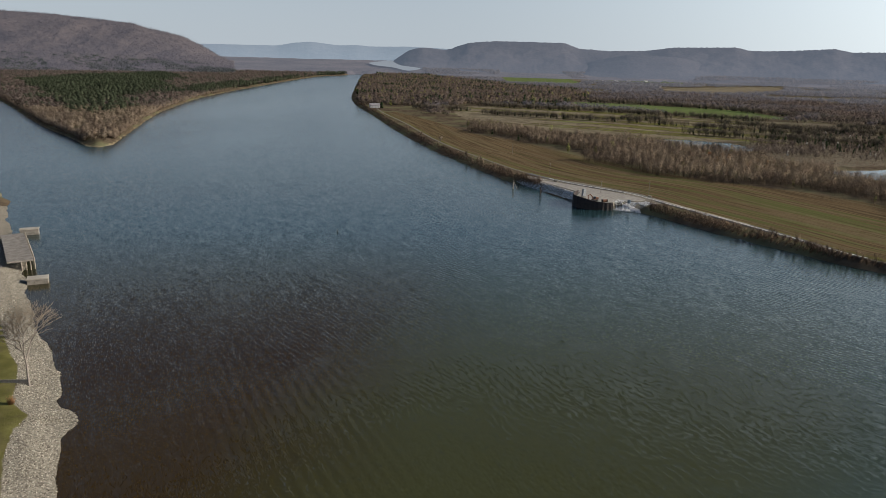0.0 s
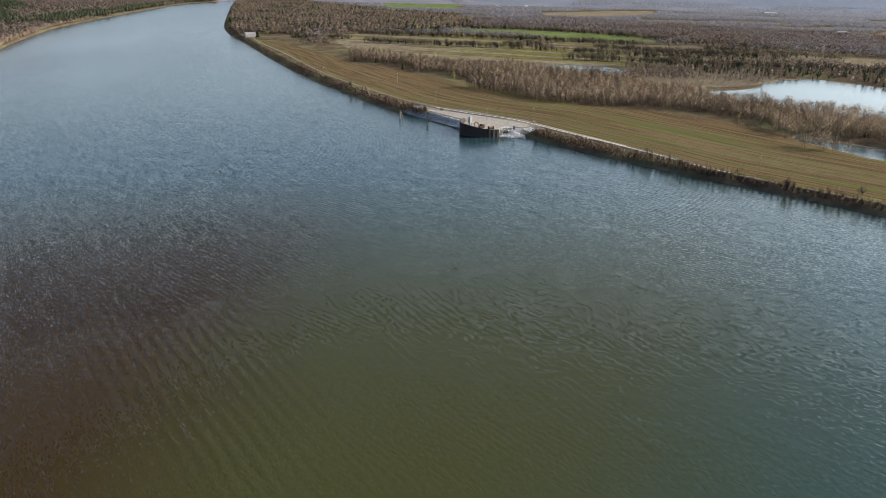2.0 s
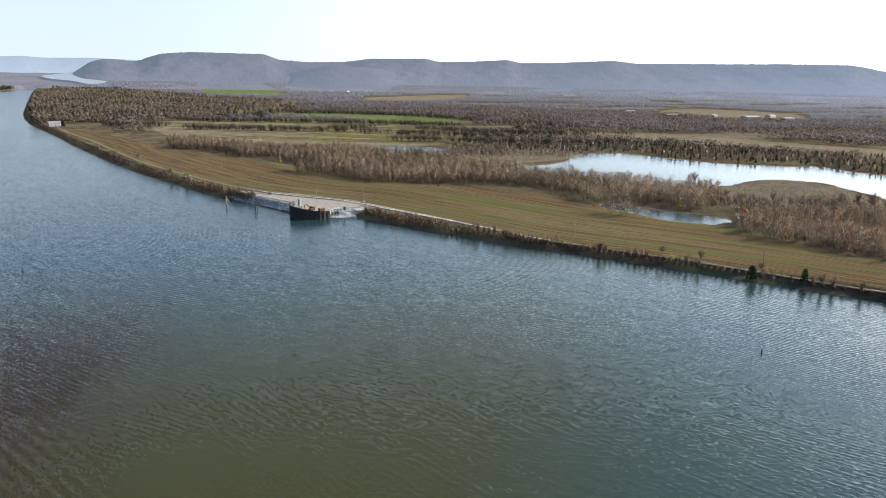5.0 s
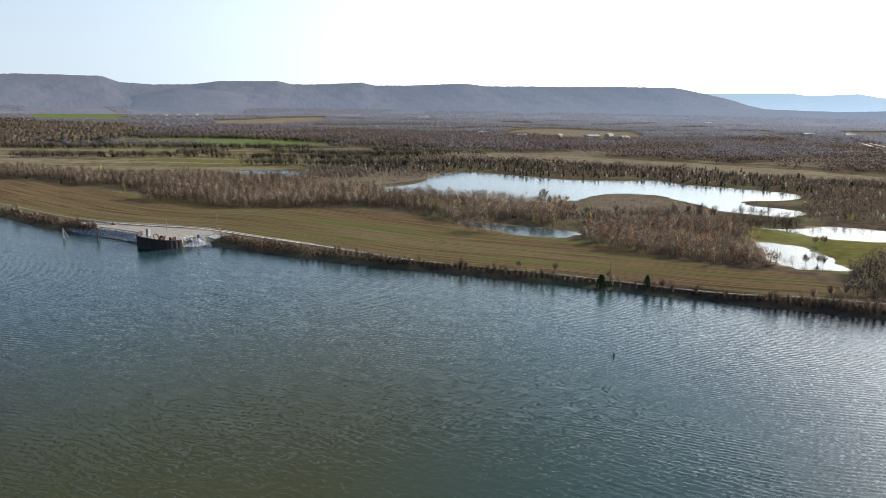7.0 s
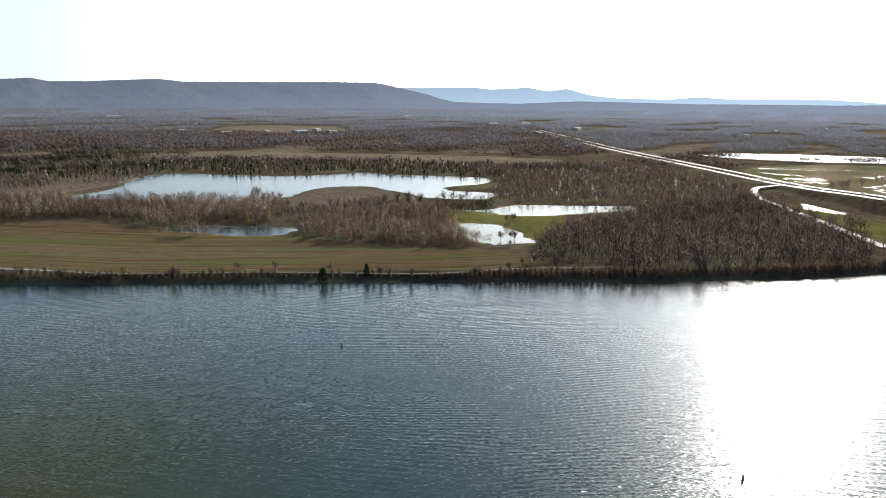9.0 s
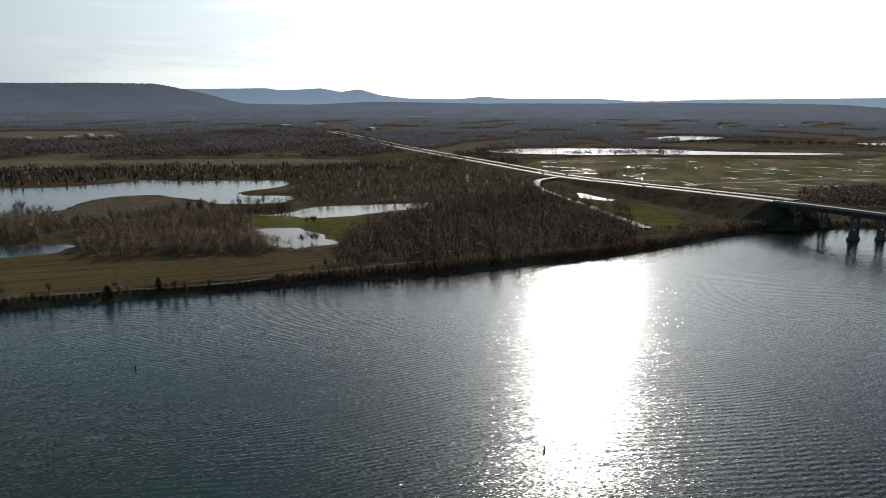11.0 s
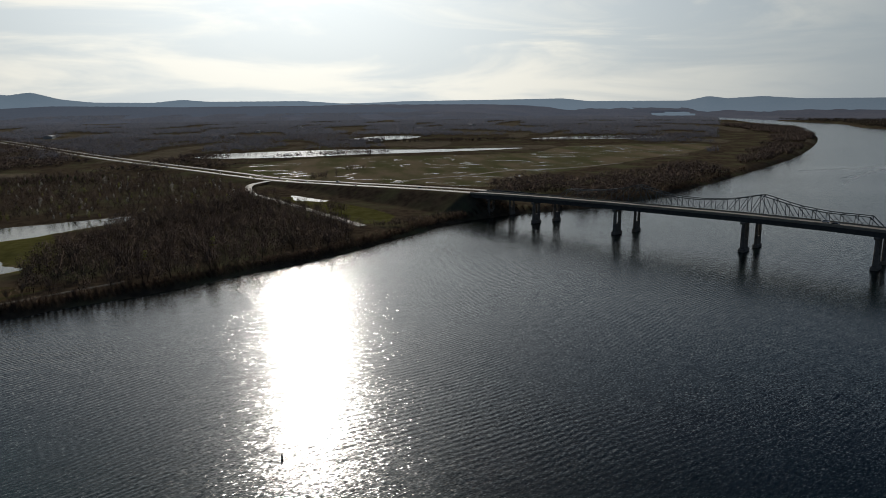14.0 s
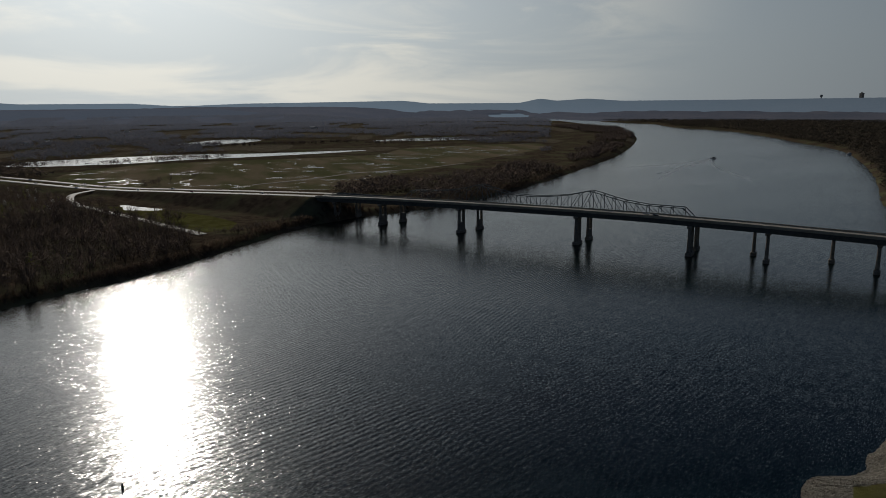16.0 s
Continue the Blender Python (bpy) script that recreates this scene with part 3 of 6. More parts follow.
# ---- the land ----
YAWS = np.concatenate([np.arange(-146, 36, 0.25), np.arange(36, 214, 4.0)])
RADII = np.concatenate([[0.05, 4, 15, 30, 60], np.geomspace(90, 300, 60)[:-1], np.geomspace(300, 1000, 230)[:-1], np.geomspace(1000, 3420, 120)])
gx, gy = polar(YAWS, RADII)
shape = gx.shape
gz, gshore = land_height(gx.ravel(), gy.ravel())
gx, gy = gx.ravel(), gy.ravel()
faces = grid_faces(*shape, closed=True)
ground = mesh_object("ground", np.stack([gx, gy, gz], 1), faces, LAND)
tagged(ground, "flat river plain of ploughed soil, meadow and leaf litter", "ground", kind="structure")


def inside(name, blur=4.0):
    return step(-distance(AREAS[name], gx, gy), -blur, blur)


def openness(x, y):
    """Where the wide plain lies open between its woods."""
    return ripple(x * 0.75 + y * 0.45, y * 0.9 - x * 0.75, 130, 2) + 0.7 * ripple(x * 0.6 + y * 0.8, (y * 0.6 - x * 0.8) * 0.4, 60, 5)


main_land = distance(SHORES[0], gx, gy) < 0
near_land = distance(SHORES[2], gx, gy)
masks = {"field": step(-distance(FIELD, gx, gy), -3, 3),
         "grass": np.max([inside(k, 6) for k in ("meadow_d", "meadow_e")], 0),
         "lush": np.max([inside(k, 6) for k in ("meadow_a", "meadow_b", "meadow_c")], 0),
         "marsh": inside("meadow_f", 15) * 0.9,
         "dry": np.max([inside(k, 8) for k in ("scrub_island", "left_scrub", "works")], 0)}
strips = gx * 0.42 + gy * 0.9
striped = ripple(strips, strips * 0 + gx * 0.1, 17, 4)
masks["straw"] = np.max([inside("upland_field", 8), inside("brown_field", 8), inside("row_fields", 8) * step(striped, -0.35, -0.1) * 0.62], 0)
masks["grass"] = np.maximum(masks["grass"], 0.85 * inside("row_fields", 8) * step(-striped, 0.15, 0.35))
masks["sand"] = np.where(gx > -300, 0.0, 0.5 * step(gshore, -4, -2)) * (np.hypot(gx, gy) > 450)
for poly in LAKES.values():
    d = distance(poly, gx, gy)
    masks["sand"] = np.maximum(masks["sand"], 0.5 * step(-d, -5, -2))
masks["stone"] = np.where((np.hypot(gx, gy) < 520) & (near_land < 3), step(near_land, -12.5, -9.5), 0)
masks["grass"] = np.maximum(masks["grass"], np.where((np.hypot(gx, gy) < 520) & (near_land < -9), 0.62, 0))
side = path_distance(ROAD_LINE, gx, gy)
masks["grass"] = np.maximum(masks["grass"], 0.55 * step(-side, -9, -5) * (gx < 270) * (distance(FIELD, gx, gy) < 3))
masks["grass"] = np.maximum(masks["grass"], 0.3 * step(-path_distance(HIGHWAY, gx, gy), -40, -24))
for poly, _, _ in YARDS:
    masks["stone"] = np.maximum(masks["stone"], step(-distance(poly, gx, gy), -9, -6))
far_open = main_land & (np.hypot(gx, gy) > 1250) & (gx > 200)
masks["dry"] = np.maximum(masks["dry"], far_open * step(openness(gx, gy), 0.28, 0.5) * 0.55)
masks["grass"] = np.maximum(masks["grass"], far_open * step(openness(gx, gy) - 0.5 * ripple(gx, gy, 300, 8), 0.55, 0.65) * 0.34)
masks["furrow"] = side
for name, values in masks.items():
    layer = ground.data.attributes.new(name, "FLOAT", "POINT")
    layer.data.foreach_set("value", values.astype(np.float32))

# river and lakes
wx, wy = polar(np.arange(-180, 180, 6.0), np.array([0.05, 30, 150, 400, 900, 2000, 3500, 4880]))
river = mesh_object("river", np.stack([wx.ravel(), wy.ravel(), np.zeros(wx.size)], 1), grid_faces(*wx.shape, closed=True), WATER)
tagged(river, "wide silty green-brown river with light ripples", "river", kind="structure")
for name, poly in LAKES.items():
    d = distance(poly, gx, gy)
    used = faces[(d[faces] < 14).any(1)]
    index, flat_faces = np.unique(used, return_inverse=True)
    lake = mesh_object("water_" + name, np.stack([gx[index], gy[index], np.full(len(index), 2.5)], 1), flat_faces.reshape(-1, 4), LAKE)
    tagged(lake, "still grey-blue flood water on the low plain", "lake", kind="structure")

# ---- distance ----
# bluish haze is painted into these distant materials as emission
FAR_WOODS = distance_glow_material("far_woods", (0.05, 0.044, 0.045), (0.12, 0.095, 0.085), (0.26, 0.31, 0.40), 0.24, 0.004)
HAZY_WOODS = [distance_glow_material("hazy_woods", (0.07, 0.057, 0.053), (0.13, 0.102, 0.09), (0.27, 0.31, 0.38), haze, 0.02, True) for haze in (0.09, 0.14, 0.19, 0.23)]
HILLS = distance_glow_material("hill_woods", (0.045, 0.04, 0.044), (0.08, 0.068, 0.068), (0.27, 0.335, 0.43), 0.27, 0.002)
FAR_HILLS = distance_glow_material("far_hill_woods", (0.06, 0.06, 0.07), (0.09, 0.085, 0.09), (0.32, 0.42, 0.51), 0.55, 0.003)
MOUNTAIN = distance_glow_material("mountain_woods", (0.06, 0.048, 0.044), (0.10, 0.078, 0.068), (0.28, 0.32, 0.43), 0.14, 0.006)
fx, fy = polar(np.arange(-180, 180, 0.5), np.geomspace(3390, 4890, 60))
fz, fshore = land_height(fx.ravel(), fy.ravel())
fz = fz - 3.0 + np.where(fshore < -20, 1.5 * ripple(fx.ravel(), fy.ravel(), 30, 4), 0)
fz = np.where(np.hypot(fx.ravel(), fy.ravel()) < 3440, fz - 6, fz)
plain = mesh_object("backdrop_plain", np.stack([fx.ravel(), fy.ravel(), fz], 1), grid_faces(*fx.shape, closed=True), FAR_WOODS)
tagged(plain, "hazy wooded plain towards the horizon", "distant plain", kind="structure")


def ridge(name, crest, near, far, foot, mat, label, rough=1.0):
    """A wooded ridge: crest as (yaw, height angle) round the camera, sloping down towards the plain."""
    yaws = np.arange(min(c[0] for c in crest), max(c[0] for c in crest), 0.12)
    c = np.array(sorted(crest))
    height = np.interp(yaws, c[:, 0], c[:, 1])
    kernel = np.hanning(9) / np.hanning(9).sum()
    height = np.convolve(np.pad(height, 4, "edge"), kernel, "valid")
    s = np.linspace(0, 1.25, 34)
    verts, rng = [], np.random.default_rng(len(yaws))
    for yaw, e in zip(yaws, height):
        x1, y1 = -math.sin(radians(yaw)), math.cos(radians(yaw))
        top = 100 + far * math.tan(radians(e))
        r = near + (far - near) * s
        gully = ripple(np.full_like(s, yaw * 60.0), s * 400, 60, 2) * 0.6 + ripple(np.full_like(s, yaw * 60.0), s * 500, 21, 7) * 0.4
        k = np.clip(s, 0, 1)
        shape1 = k ** 1.35 * (1 - 0.12 * rough * gully * k * (1 - k) * 4)
        z = foot + (top - foot) * np.where(s <= 1, shape1, 1 - (s - 1) * 1.5)
        z = z + np.where(k > 0.1, rng.uniform(-1.5, 1.5, len(s)) * rough, 0)
        verts.append(np.stack([x1 * r, y1 * r, z], 1))
    verts = np.concatenate(verts)
    ob = mesh_object(name, verts, grid_faces(len(yaws), len(s)), mat)
    return tagged(ob, label, "hill", kind="structure")


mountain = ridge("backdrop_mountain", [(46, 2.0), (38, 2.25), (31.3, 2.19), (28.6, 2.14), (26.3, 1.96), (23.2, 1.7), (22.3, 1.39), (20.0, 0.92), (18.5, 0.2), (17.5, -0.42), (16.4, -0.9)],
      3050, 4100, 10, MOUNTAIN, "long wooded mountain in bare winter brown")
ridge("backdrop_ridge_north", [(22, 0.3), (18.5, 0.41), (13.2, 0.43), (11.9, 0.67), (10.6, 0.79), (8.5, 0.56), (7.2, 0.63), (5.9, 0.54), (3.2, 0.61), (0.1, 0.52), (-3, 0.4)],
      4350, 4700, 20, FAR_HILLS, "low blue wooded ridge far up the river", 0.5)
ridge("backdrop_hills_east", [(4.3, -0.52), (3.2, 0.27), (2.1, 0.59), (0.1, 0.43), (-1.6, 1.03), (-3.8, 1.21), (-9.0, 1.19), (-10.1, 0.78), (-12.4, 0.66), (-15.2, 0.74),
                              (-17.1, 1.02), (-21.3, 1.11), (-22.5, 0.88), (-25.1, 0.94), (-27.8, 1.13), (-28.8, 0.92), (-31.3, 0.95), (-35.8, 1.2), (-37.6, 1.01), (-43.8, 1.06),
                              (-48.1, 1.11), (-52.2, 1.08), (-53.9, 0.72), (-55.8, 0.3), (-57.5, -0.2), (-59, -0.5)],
      3600, 4450, 0, HILLS, "flat-topped wooded hills with blue haze painted on")
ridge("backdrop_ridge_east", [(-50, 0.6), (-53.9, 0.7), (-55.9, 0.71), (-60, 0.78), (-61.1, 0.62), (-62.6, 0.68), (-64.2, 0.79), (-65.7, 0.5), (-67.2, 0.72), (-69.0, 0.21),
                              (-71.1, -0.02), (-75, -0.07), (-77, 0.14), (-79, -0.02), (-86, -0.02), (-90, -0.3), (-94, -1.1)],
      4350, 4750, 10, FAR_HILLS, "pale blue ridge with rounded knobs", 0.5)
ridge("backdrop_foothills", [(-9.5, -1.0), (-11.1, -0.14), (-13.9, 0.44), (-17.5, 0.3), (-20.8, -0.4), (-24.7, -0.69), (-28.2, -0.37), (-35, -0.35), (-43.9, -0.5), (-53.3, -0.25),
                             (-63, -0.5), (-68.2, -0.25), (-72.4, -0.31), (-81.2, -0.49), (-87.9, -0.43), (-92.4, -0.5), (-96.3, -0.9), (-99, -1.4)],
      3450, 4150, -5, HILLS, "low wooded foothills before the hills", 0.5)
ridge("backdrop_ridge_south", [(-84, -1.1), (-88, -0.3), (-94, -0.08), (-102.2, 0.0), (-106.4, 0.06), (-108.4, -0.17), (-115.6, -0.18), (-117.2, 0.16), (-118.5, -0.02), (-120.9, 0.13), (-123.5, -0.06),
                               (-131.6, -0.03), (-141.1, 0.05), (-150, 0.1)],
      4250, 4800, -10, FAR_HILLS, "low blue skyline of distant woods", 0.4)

# the next reach of the river, beyond the bend; sky shine painted as emission
reach = smooth_line([(6.2, 4130), (5.2, 4290), (4.4, 4400), (4.2, 4220), (3.6, 3960), (2.1, 3800), (3.1, 3600), (4.4, 3820), (5.6, 3920)], True, 60)
rx, ry = -np.sin(np.radians(reach[:, 0])) * reach[:, 1], np.cos(np.radians(reach[:, 0])) * reach[:, 1]
bm = bmesh.new()
bm.faces.new([bm.verts.new((x, y, z)) for x, y, z in zip(rx, ry, rise(rx, ry) + 9.0)])
bmesh.ops.triangulate(bm, faces=bm.faces[:])
bmesh.ops.recalc_face_normals(bm, faces=bm.faces[:])
me = bpy.data.meshes.new("backdrop_reach")
bm.to_mesh(me)
bm.free()
me.materials.append(distance_glow_material("far_water_glow", (0.08, 0.09, 0.1), (0.1, 0.11, 0.12), (0.60, 0.68, 0.76), 0.26))
tagged(new("backdrop_reach", me), "far reach of the river before the hills, painted with pale glow", "river", kind="structure")


# ---- parts ----
def part(name, bm, mat, parent=None, label=""):
    """Links a bmesh as one mesh object under a thing or a part."""
    me = bpy.data.meshes.new(name)
    bmesh.ops.recalc_face_normals(bm, faces=bm.faces)
    bm.to_mesh(me)
    bm.free()
    me.materials.append(mat)
    ob = new(name, me)
    ob.parent = parent
    return tagged(ob, label)


def block(bm, x0, y0, z0, x1, y1, z1, bevel=0.0, m=None):
    made = bmesh.ops.create_cube(bm, size=1.0)["verts"]
    t = Matrix.Translation(((x0 + x1) / 2, (y0 + y1) / 2, (z0 + z1) / 2)) @ Matrix.Diagonal((abs(x1 - x0), abs(y1 - y0), abs(z1 - z0), 1))
    bmesh.ops.transform(bm, matrix=(m or Matrix()) @ t, verts=made)
    if bevel:
        bmesh.ops.bevel(bm, geom=list({e for v in made for e in v.link_edges}), offset=bevel, segments=1, affect="EDGES")
    return bm


def tube(bm, a, b, ra, rb=None, sides=8):
    """A round bar from a to b."""
    a, b = Vector(a), Vector(b)
    made = bmesh.ops.create_cone(bm, segments=sides, radius1=ra, radius2=ra if rb is None else rb, depth=(b - a).length, cap_ends=True)["verts"]
    turn = (b - a).to_track_quat("Z", "Y").to_matrix().to_4x4()
    bmesh.ops.transform(bm, matrix=Matrix.Translation((a + b) / 2) @ turn, verts=made)
    return bm


def bar(bm, a, b, w, h):
    """A square bar from a to b."""
    a, b = Vector(a), Vector(b)
    turn = (b - a).to_track_quat("X", "Z").to_matrix().to_4x4()
    return block(bm, 0, -w / 2, -h / 2, (b - a).length, w / 2, h / 2, m=Matrix.Translation(a) @ turn)


def thing(name, x, y, z=0.0, turn=0.0):
    ob = new(name)
    ob.matrix_world = pose(x, y, z, 0, 0, turn)
    return ob


# ---- plants ----
TWIGS = varied("bare_twigs", [(0.125, 0.096, 0.073), (0.165, 0.124, 0.09), (0.21, 0.16, 0.115), (0.265, 0.21, 0.15), (0.225, 0.138, 0.10)], 0.2)
WOODS = varied("bare_woodland", [(0.072, 0.056, 0.05), (0.095, 0.075, 0.064), (0.138, 0.108, 0.09), (0.112, 0.078, 0.068)], 0.04)
HEDGE = varied("hedgerow_twigs", [(0.085, 0.075, 0.054), (0.12, 0.102, 0.073), (0.175, 0.145, 0.105)])
DARK_WOODS = varied("dark_mixed_woodland", [(0.04, 0.038, 0.03), (0.07, 0.06, 0.046), (0.11, 0.088, 0.07)])
BARK = simple("tree_bark", (0.11, 0.09, 0.075), (0.24, 0.205, 0.17), 3.0, relief=0.02)
CEDAR = varied("cedar_needles", [(0.018, 0.03, 0.014), (0.03, 0.048, 0.02), (0.045, 0.06, 0.026)])
PINE = varied("pine_needles", [(0.032, 0.04, 0.024), (0.048, 0.058, 0.034), (0.078, 0.086, 0.05)])
BLOSSOM = varied("pale_blossom", [(0.36, 0.34, 0.29), (0.55, 0.53, 0.47)])
BUDS = varied("fresh_buds", [(0.17, 0.18, 0.05), (0.27, 0.27, 0.08)])
RUST = varied("russet_leaves", [(0.20, 0.085, 0.045), (0.30, 0.15, 0.07), (0.24, 0.17, 0.09)])
REED = varied("dry_reeds", [(0.12, 0.09, 0.06), (0.17, 0.132, 0.088), (0.14, 0.095, 0.07)])
BRUSH = varied("bank_brush", [(0.085, 0.062, 0.046), (0.16, 0.112, 0.08), (0.29, 0.21, 0.145)])


class Soup:
    """Collects loose triangles."""

    def __init__(self, seed):
        self.v, self.f, self.r = [], [], random.Random(seed)

    def limb(self, a, b, ra, rb):
        a, b = Vector(a), Vector(b)
        q = (b - a).to_track_quat("Z", "Y")
        base = len(self.v)
        for p, r in ((a, ra), (b, rb)):
            for k in range(3):
                t = k * 2.094
                self.v.append(p + q @ Vector((math.cos(t) * r, math.sin(t) * r, 0)))
        for k in range(3):
            i, j = base + k, base + (k + 1) % 3
            self.f += [(i, j, j + 3), (i, j + 3, i + 3)]

    def blade(self, a, b, w, way=None):
        """A narrow sliver: a spray of twigs, its flat side outwards."""
        a, b, r = Vector(a), Vector(b), self.r
        loose = Vector((r.uniform(-1, 1), r.uniform(-1, 1), r.uniform(-0.3, 0.3)))
        side = (b - a).cross(loose if way is None else way + loose * 0.4).normalized() * w
        base = len(self.v)
        self.v += [a - side * 0.4, a + side * 0.4, b]
        self.f.append((base, base + 1, base + 2))

    def leaf(self, c, size, way=None):
        """A small clump, its flat side outwards."""
        c, r = Vector(c), self.r
        way = Vector((r.uniform(-1, 1), r.uniform(-1, 1), r.uniform(0, 1))) if way is None else way
        way = (way.normalized() + Vector((r.uniform(-1, 1), r.uniform(-1, 1), r.uniform(-1, 1))) * 0.35).normalized()
        one = way.orthogonal().normalized()
        two = way.cross(one)
        base, start = len(self.v), r.uniform(0, 6.28)
        for k in range(3):
            t = start + k * 2.094 + r.uniform(-0.5, 0.5)
            self.v.append(c + (one * math.cos(t) + two * math.sin(t)) * size * r.uniform(0.7, 1.4))
        self.f.append((base, base + 1, base + 2))

    def done(self):
        return np.array([tuple(p) for p in self.v], np.float32), np.array(self.f, np.int32)


def bare_form(seed, limbs=5, sprays=5, twigs=4, spread=0.34, thick=0.016, fine=1.0):
    """Trunk and crown of a leafless tree 1 m high."""
    trunk, crown = Soup(seed), Soup(seed + 50)
    r = trunk.r
    top = Vector((r.uniform(-0.03, 0.03), r.uniform(-0.03, 0.03), 0.55))
    trunk.limb((0, 0, -0.03), top * 0.5, thick, thick * 0.75)
    trunk.limb(top * 0.5, top, thick * 0.75, thick * 0.4)
    for i in range(limbs):
        a = i * 2.4 + r.uniform(-0.4, 0.4)
        z = 0.22 + 0.33 * i / limbs
        s = Vector((0, 0, z))
        reach = spread * r.uniform(0.65, 1.0) * (1.1 - 0.5 * i / limbs)
        e = s + Vector((math.cos(a) * reach, math.sin(a) * reach, r.uniform(0.22, 0.4)))
        e.z = min(e.z, 0.92)
        trunk.limb(s, e, thick * 0.5, thick * 0.16)
        if fine != 1:
            for k in range(4):
                p = s.lerp(e, 0.3 + 0.18 * k)
                trunk.limb(p, p + Vector((r.uniform(-0.11, 0.11), r.uniform(-0.11, 0.11), r.uniform(0.05, 0.16))), thick * 0.2, thick * 0.08)
        for k in range(sprays):
            p = s.lerp(e, 0.35 + 0.65 * k / max(1, sprays - 1))
            for _ in range(twigs):
                tip = p + Vector((r.uniform(-1, 1) * 0.16, r.uniform(-1, 1) * 0.16, r.uniform(0.04, 0.24))) * (0.5 if fine < 1 else 1.0)
                crown.blade(p, tip, r.uniform(0.008, 0.02) * fine)
    for _ in range(sprays * 3):
        p = top + Vector((r.uniform(-0.06, 0.06), r.uniform(-0.06, 0.06), r.uniform(-0.15, 0.1)))
        crown.blade(p, p + Vector((r.uniform(-0.14, 0.14), r.uniform(-0.14, 0.14), r.uniform(0.15, 0.36))) * min(fine * 1.5, 1), 0.014 * fine)
    return trunk.done(), crown.done()


def fuzzy_form(seed, sprays=56, wide=0.36, thick=0.03, low=0.2):
    """A leafless tree with a rounded haze of twigs."""
    s = Soup(seed)
    r = s.r
    s.limb((0, 0, -0.03), (r.uniform(-0.03, 0.03), r.uniform(-0.03, 0.03), 0.6), 0.02, 0.008)
    hub = Vector((0, 0, 0.3))
    for _ in range(6):
        a, q = r.uniform(0, 6.28), r.uniform(0.4, 0.9) * wide
        s.blade((math.cos(a) * q, math.sin(a) * q, r.uniform(0.55, 0.85)), (0, 0, r.uniform(0.15, 0.4)), 0.016)
    lean = Vector((r.uniform(-0.06, 0.06), r.uniform(-0.06, 0.06), 0))
    for _ in range(sprays):
        a, u, q = r.uniform(0, 6.28), r.uniform(-1, 1), r.random() ** 0.4
        w = math.sqrt(1 - u * u) * wide * q
        mid = (1 + low) / 2
        c = Vector((math.cos(a) * w, math.sin(a) * w, mid + u * q * (1 - low) / 2)) + lean * mid
        way = Vector((math.cos(a) * math.sqrt(1 - u * u), math.sin(a) * math.sqrt(1 - u * u), u + 0.2))
        out = ((c - hub).normalized() * 0.6 + Vector((0, 0, 0.5))) * r.uniform(0.12, 0.24) + Vector((r.uniform(-0.05, 0.05), r.uniform(-0.05, 0.05), 0.05))
        if r.random() < 0.6:
            s.blade(c + out * 0.5, c - out * 0.5, thick * r.uniform(0.8, 1.8), way)
        else:
            s.blade(c - out * 0.5, c + out * 0.5, thick * r.uniform(0.8, 1.5), way)
    return s.done()


def conifer_form(seed, tiers=9, round_top=0.0):
    s = Soup(seed)
    r = s.r
    s.limb((0, 0, -0.03), (0, 0, 0.9), 0.025, 0.006)
    for i in range(tiers):
        z = 0.12 + 0.83 * i / tiers
        reach = (0.27 * (1 - i / tiers) ** (0.75 - round_top * 0.4) + 0.02)
        for k in range(8):
            a = k * 0.785 + r.uniform(-0.4, 0.4) + i
            q = reach * r.uniform(0.7, 1.15)
            s.leaf((math.cos(a) * q * 0.75, math.sin(a) * q * 0.75, z + r.uniform(-0.04, 0.06)), 0.085, Vector((math.cos(a), math.sin(a), 0.35 + i / tiers)))
    return s.done()


def leafy_form(seed, leaves=70, wide=0.3):
    s = Soup(seed)
    r = s.r
    s.limb((0, 0, -0.03), (0, 0, 0.6), 0.02, 0.008)
    for _ in range(leaves):
        a, q, z = r.uniform(0, 6.28), math.sqrt(r.random()), r.uniform(0.18, 1.0)
        w = wide * q * (1 - abs(z - 0.5) * 1.1)
        s.leaf((math.cos(a) * w, math.sin(a) * w, z), 0.06, Vector((math.cos(a) * q, math.sin(a) * q, (z - 0.5) * 1.5 + 0.2)))
    return s.done()


def mound_form(seed, sprays=22):
    """The top of a wood a long way off: ragged crowns."""
    s = Soup(seed)
    r = s.r
    for _ in range(sprays):
        a, q, z = r.uniform(0, 6.28), math.sqrt(r.random()) * 0.5, r.uniform(0.25, 0.95)
        s.leaf((math.cos(a) * q, math.sin(a) * q, z * (1.05 - q * 0.6)), r.uniform(0.06, 0.115), Vector((math.cos(a) * q * 2, math.sin(a) * q * 2, z * 1.4 - 0.4)))
    return s.done()


def crown_form(seed, sprays=40, wide=0.36, low=0.12, fine=1.0):
    """A leafless tree from afar: a rounded haze of fine twigs over a short trunk."""
    s = Soup(seed)
    r = s.r
    s.limb((0, 0, -0.03), (0, 0, 0.4), 0.014, 0.006)
    for _ in range(sprays):
        a, u, q = r.uniform(0, 6.28), r.uniform(-1, 1), r.random() ** 0.35
        w = math.sqrt(1 - u * u) * wide * q
        s.leaf((math.cos(a) * w, math.sin(a) * w, (1 + low) / 2 + u * q * (1 - low) / 2), r.uniform(0.05, 0.085) * fine,
               Vector((math.cos(a) * math.sqrt(1 - u * u), math.sin(a) * math.sqrt(1 - u * u), u + 0.2)))
    return s.done()


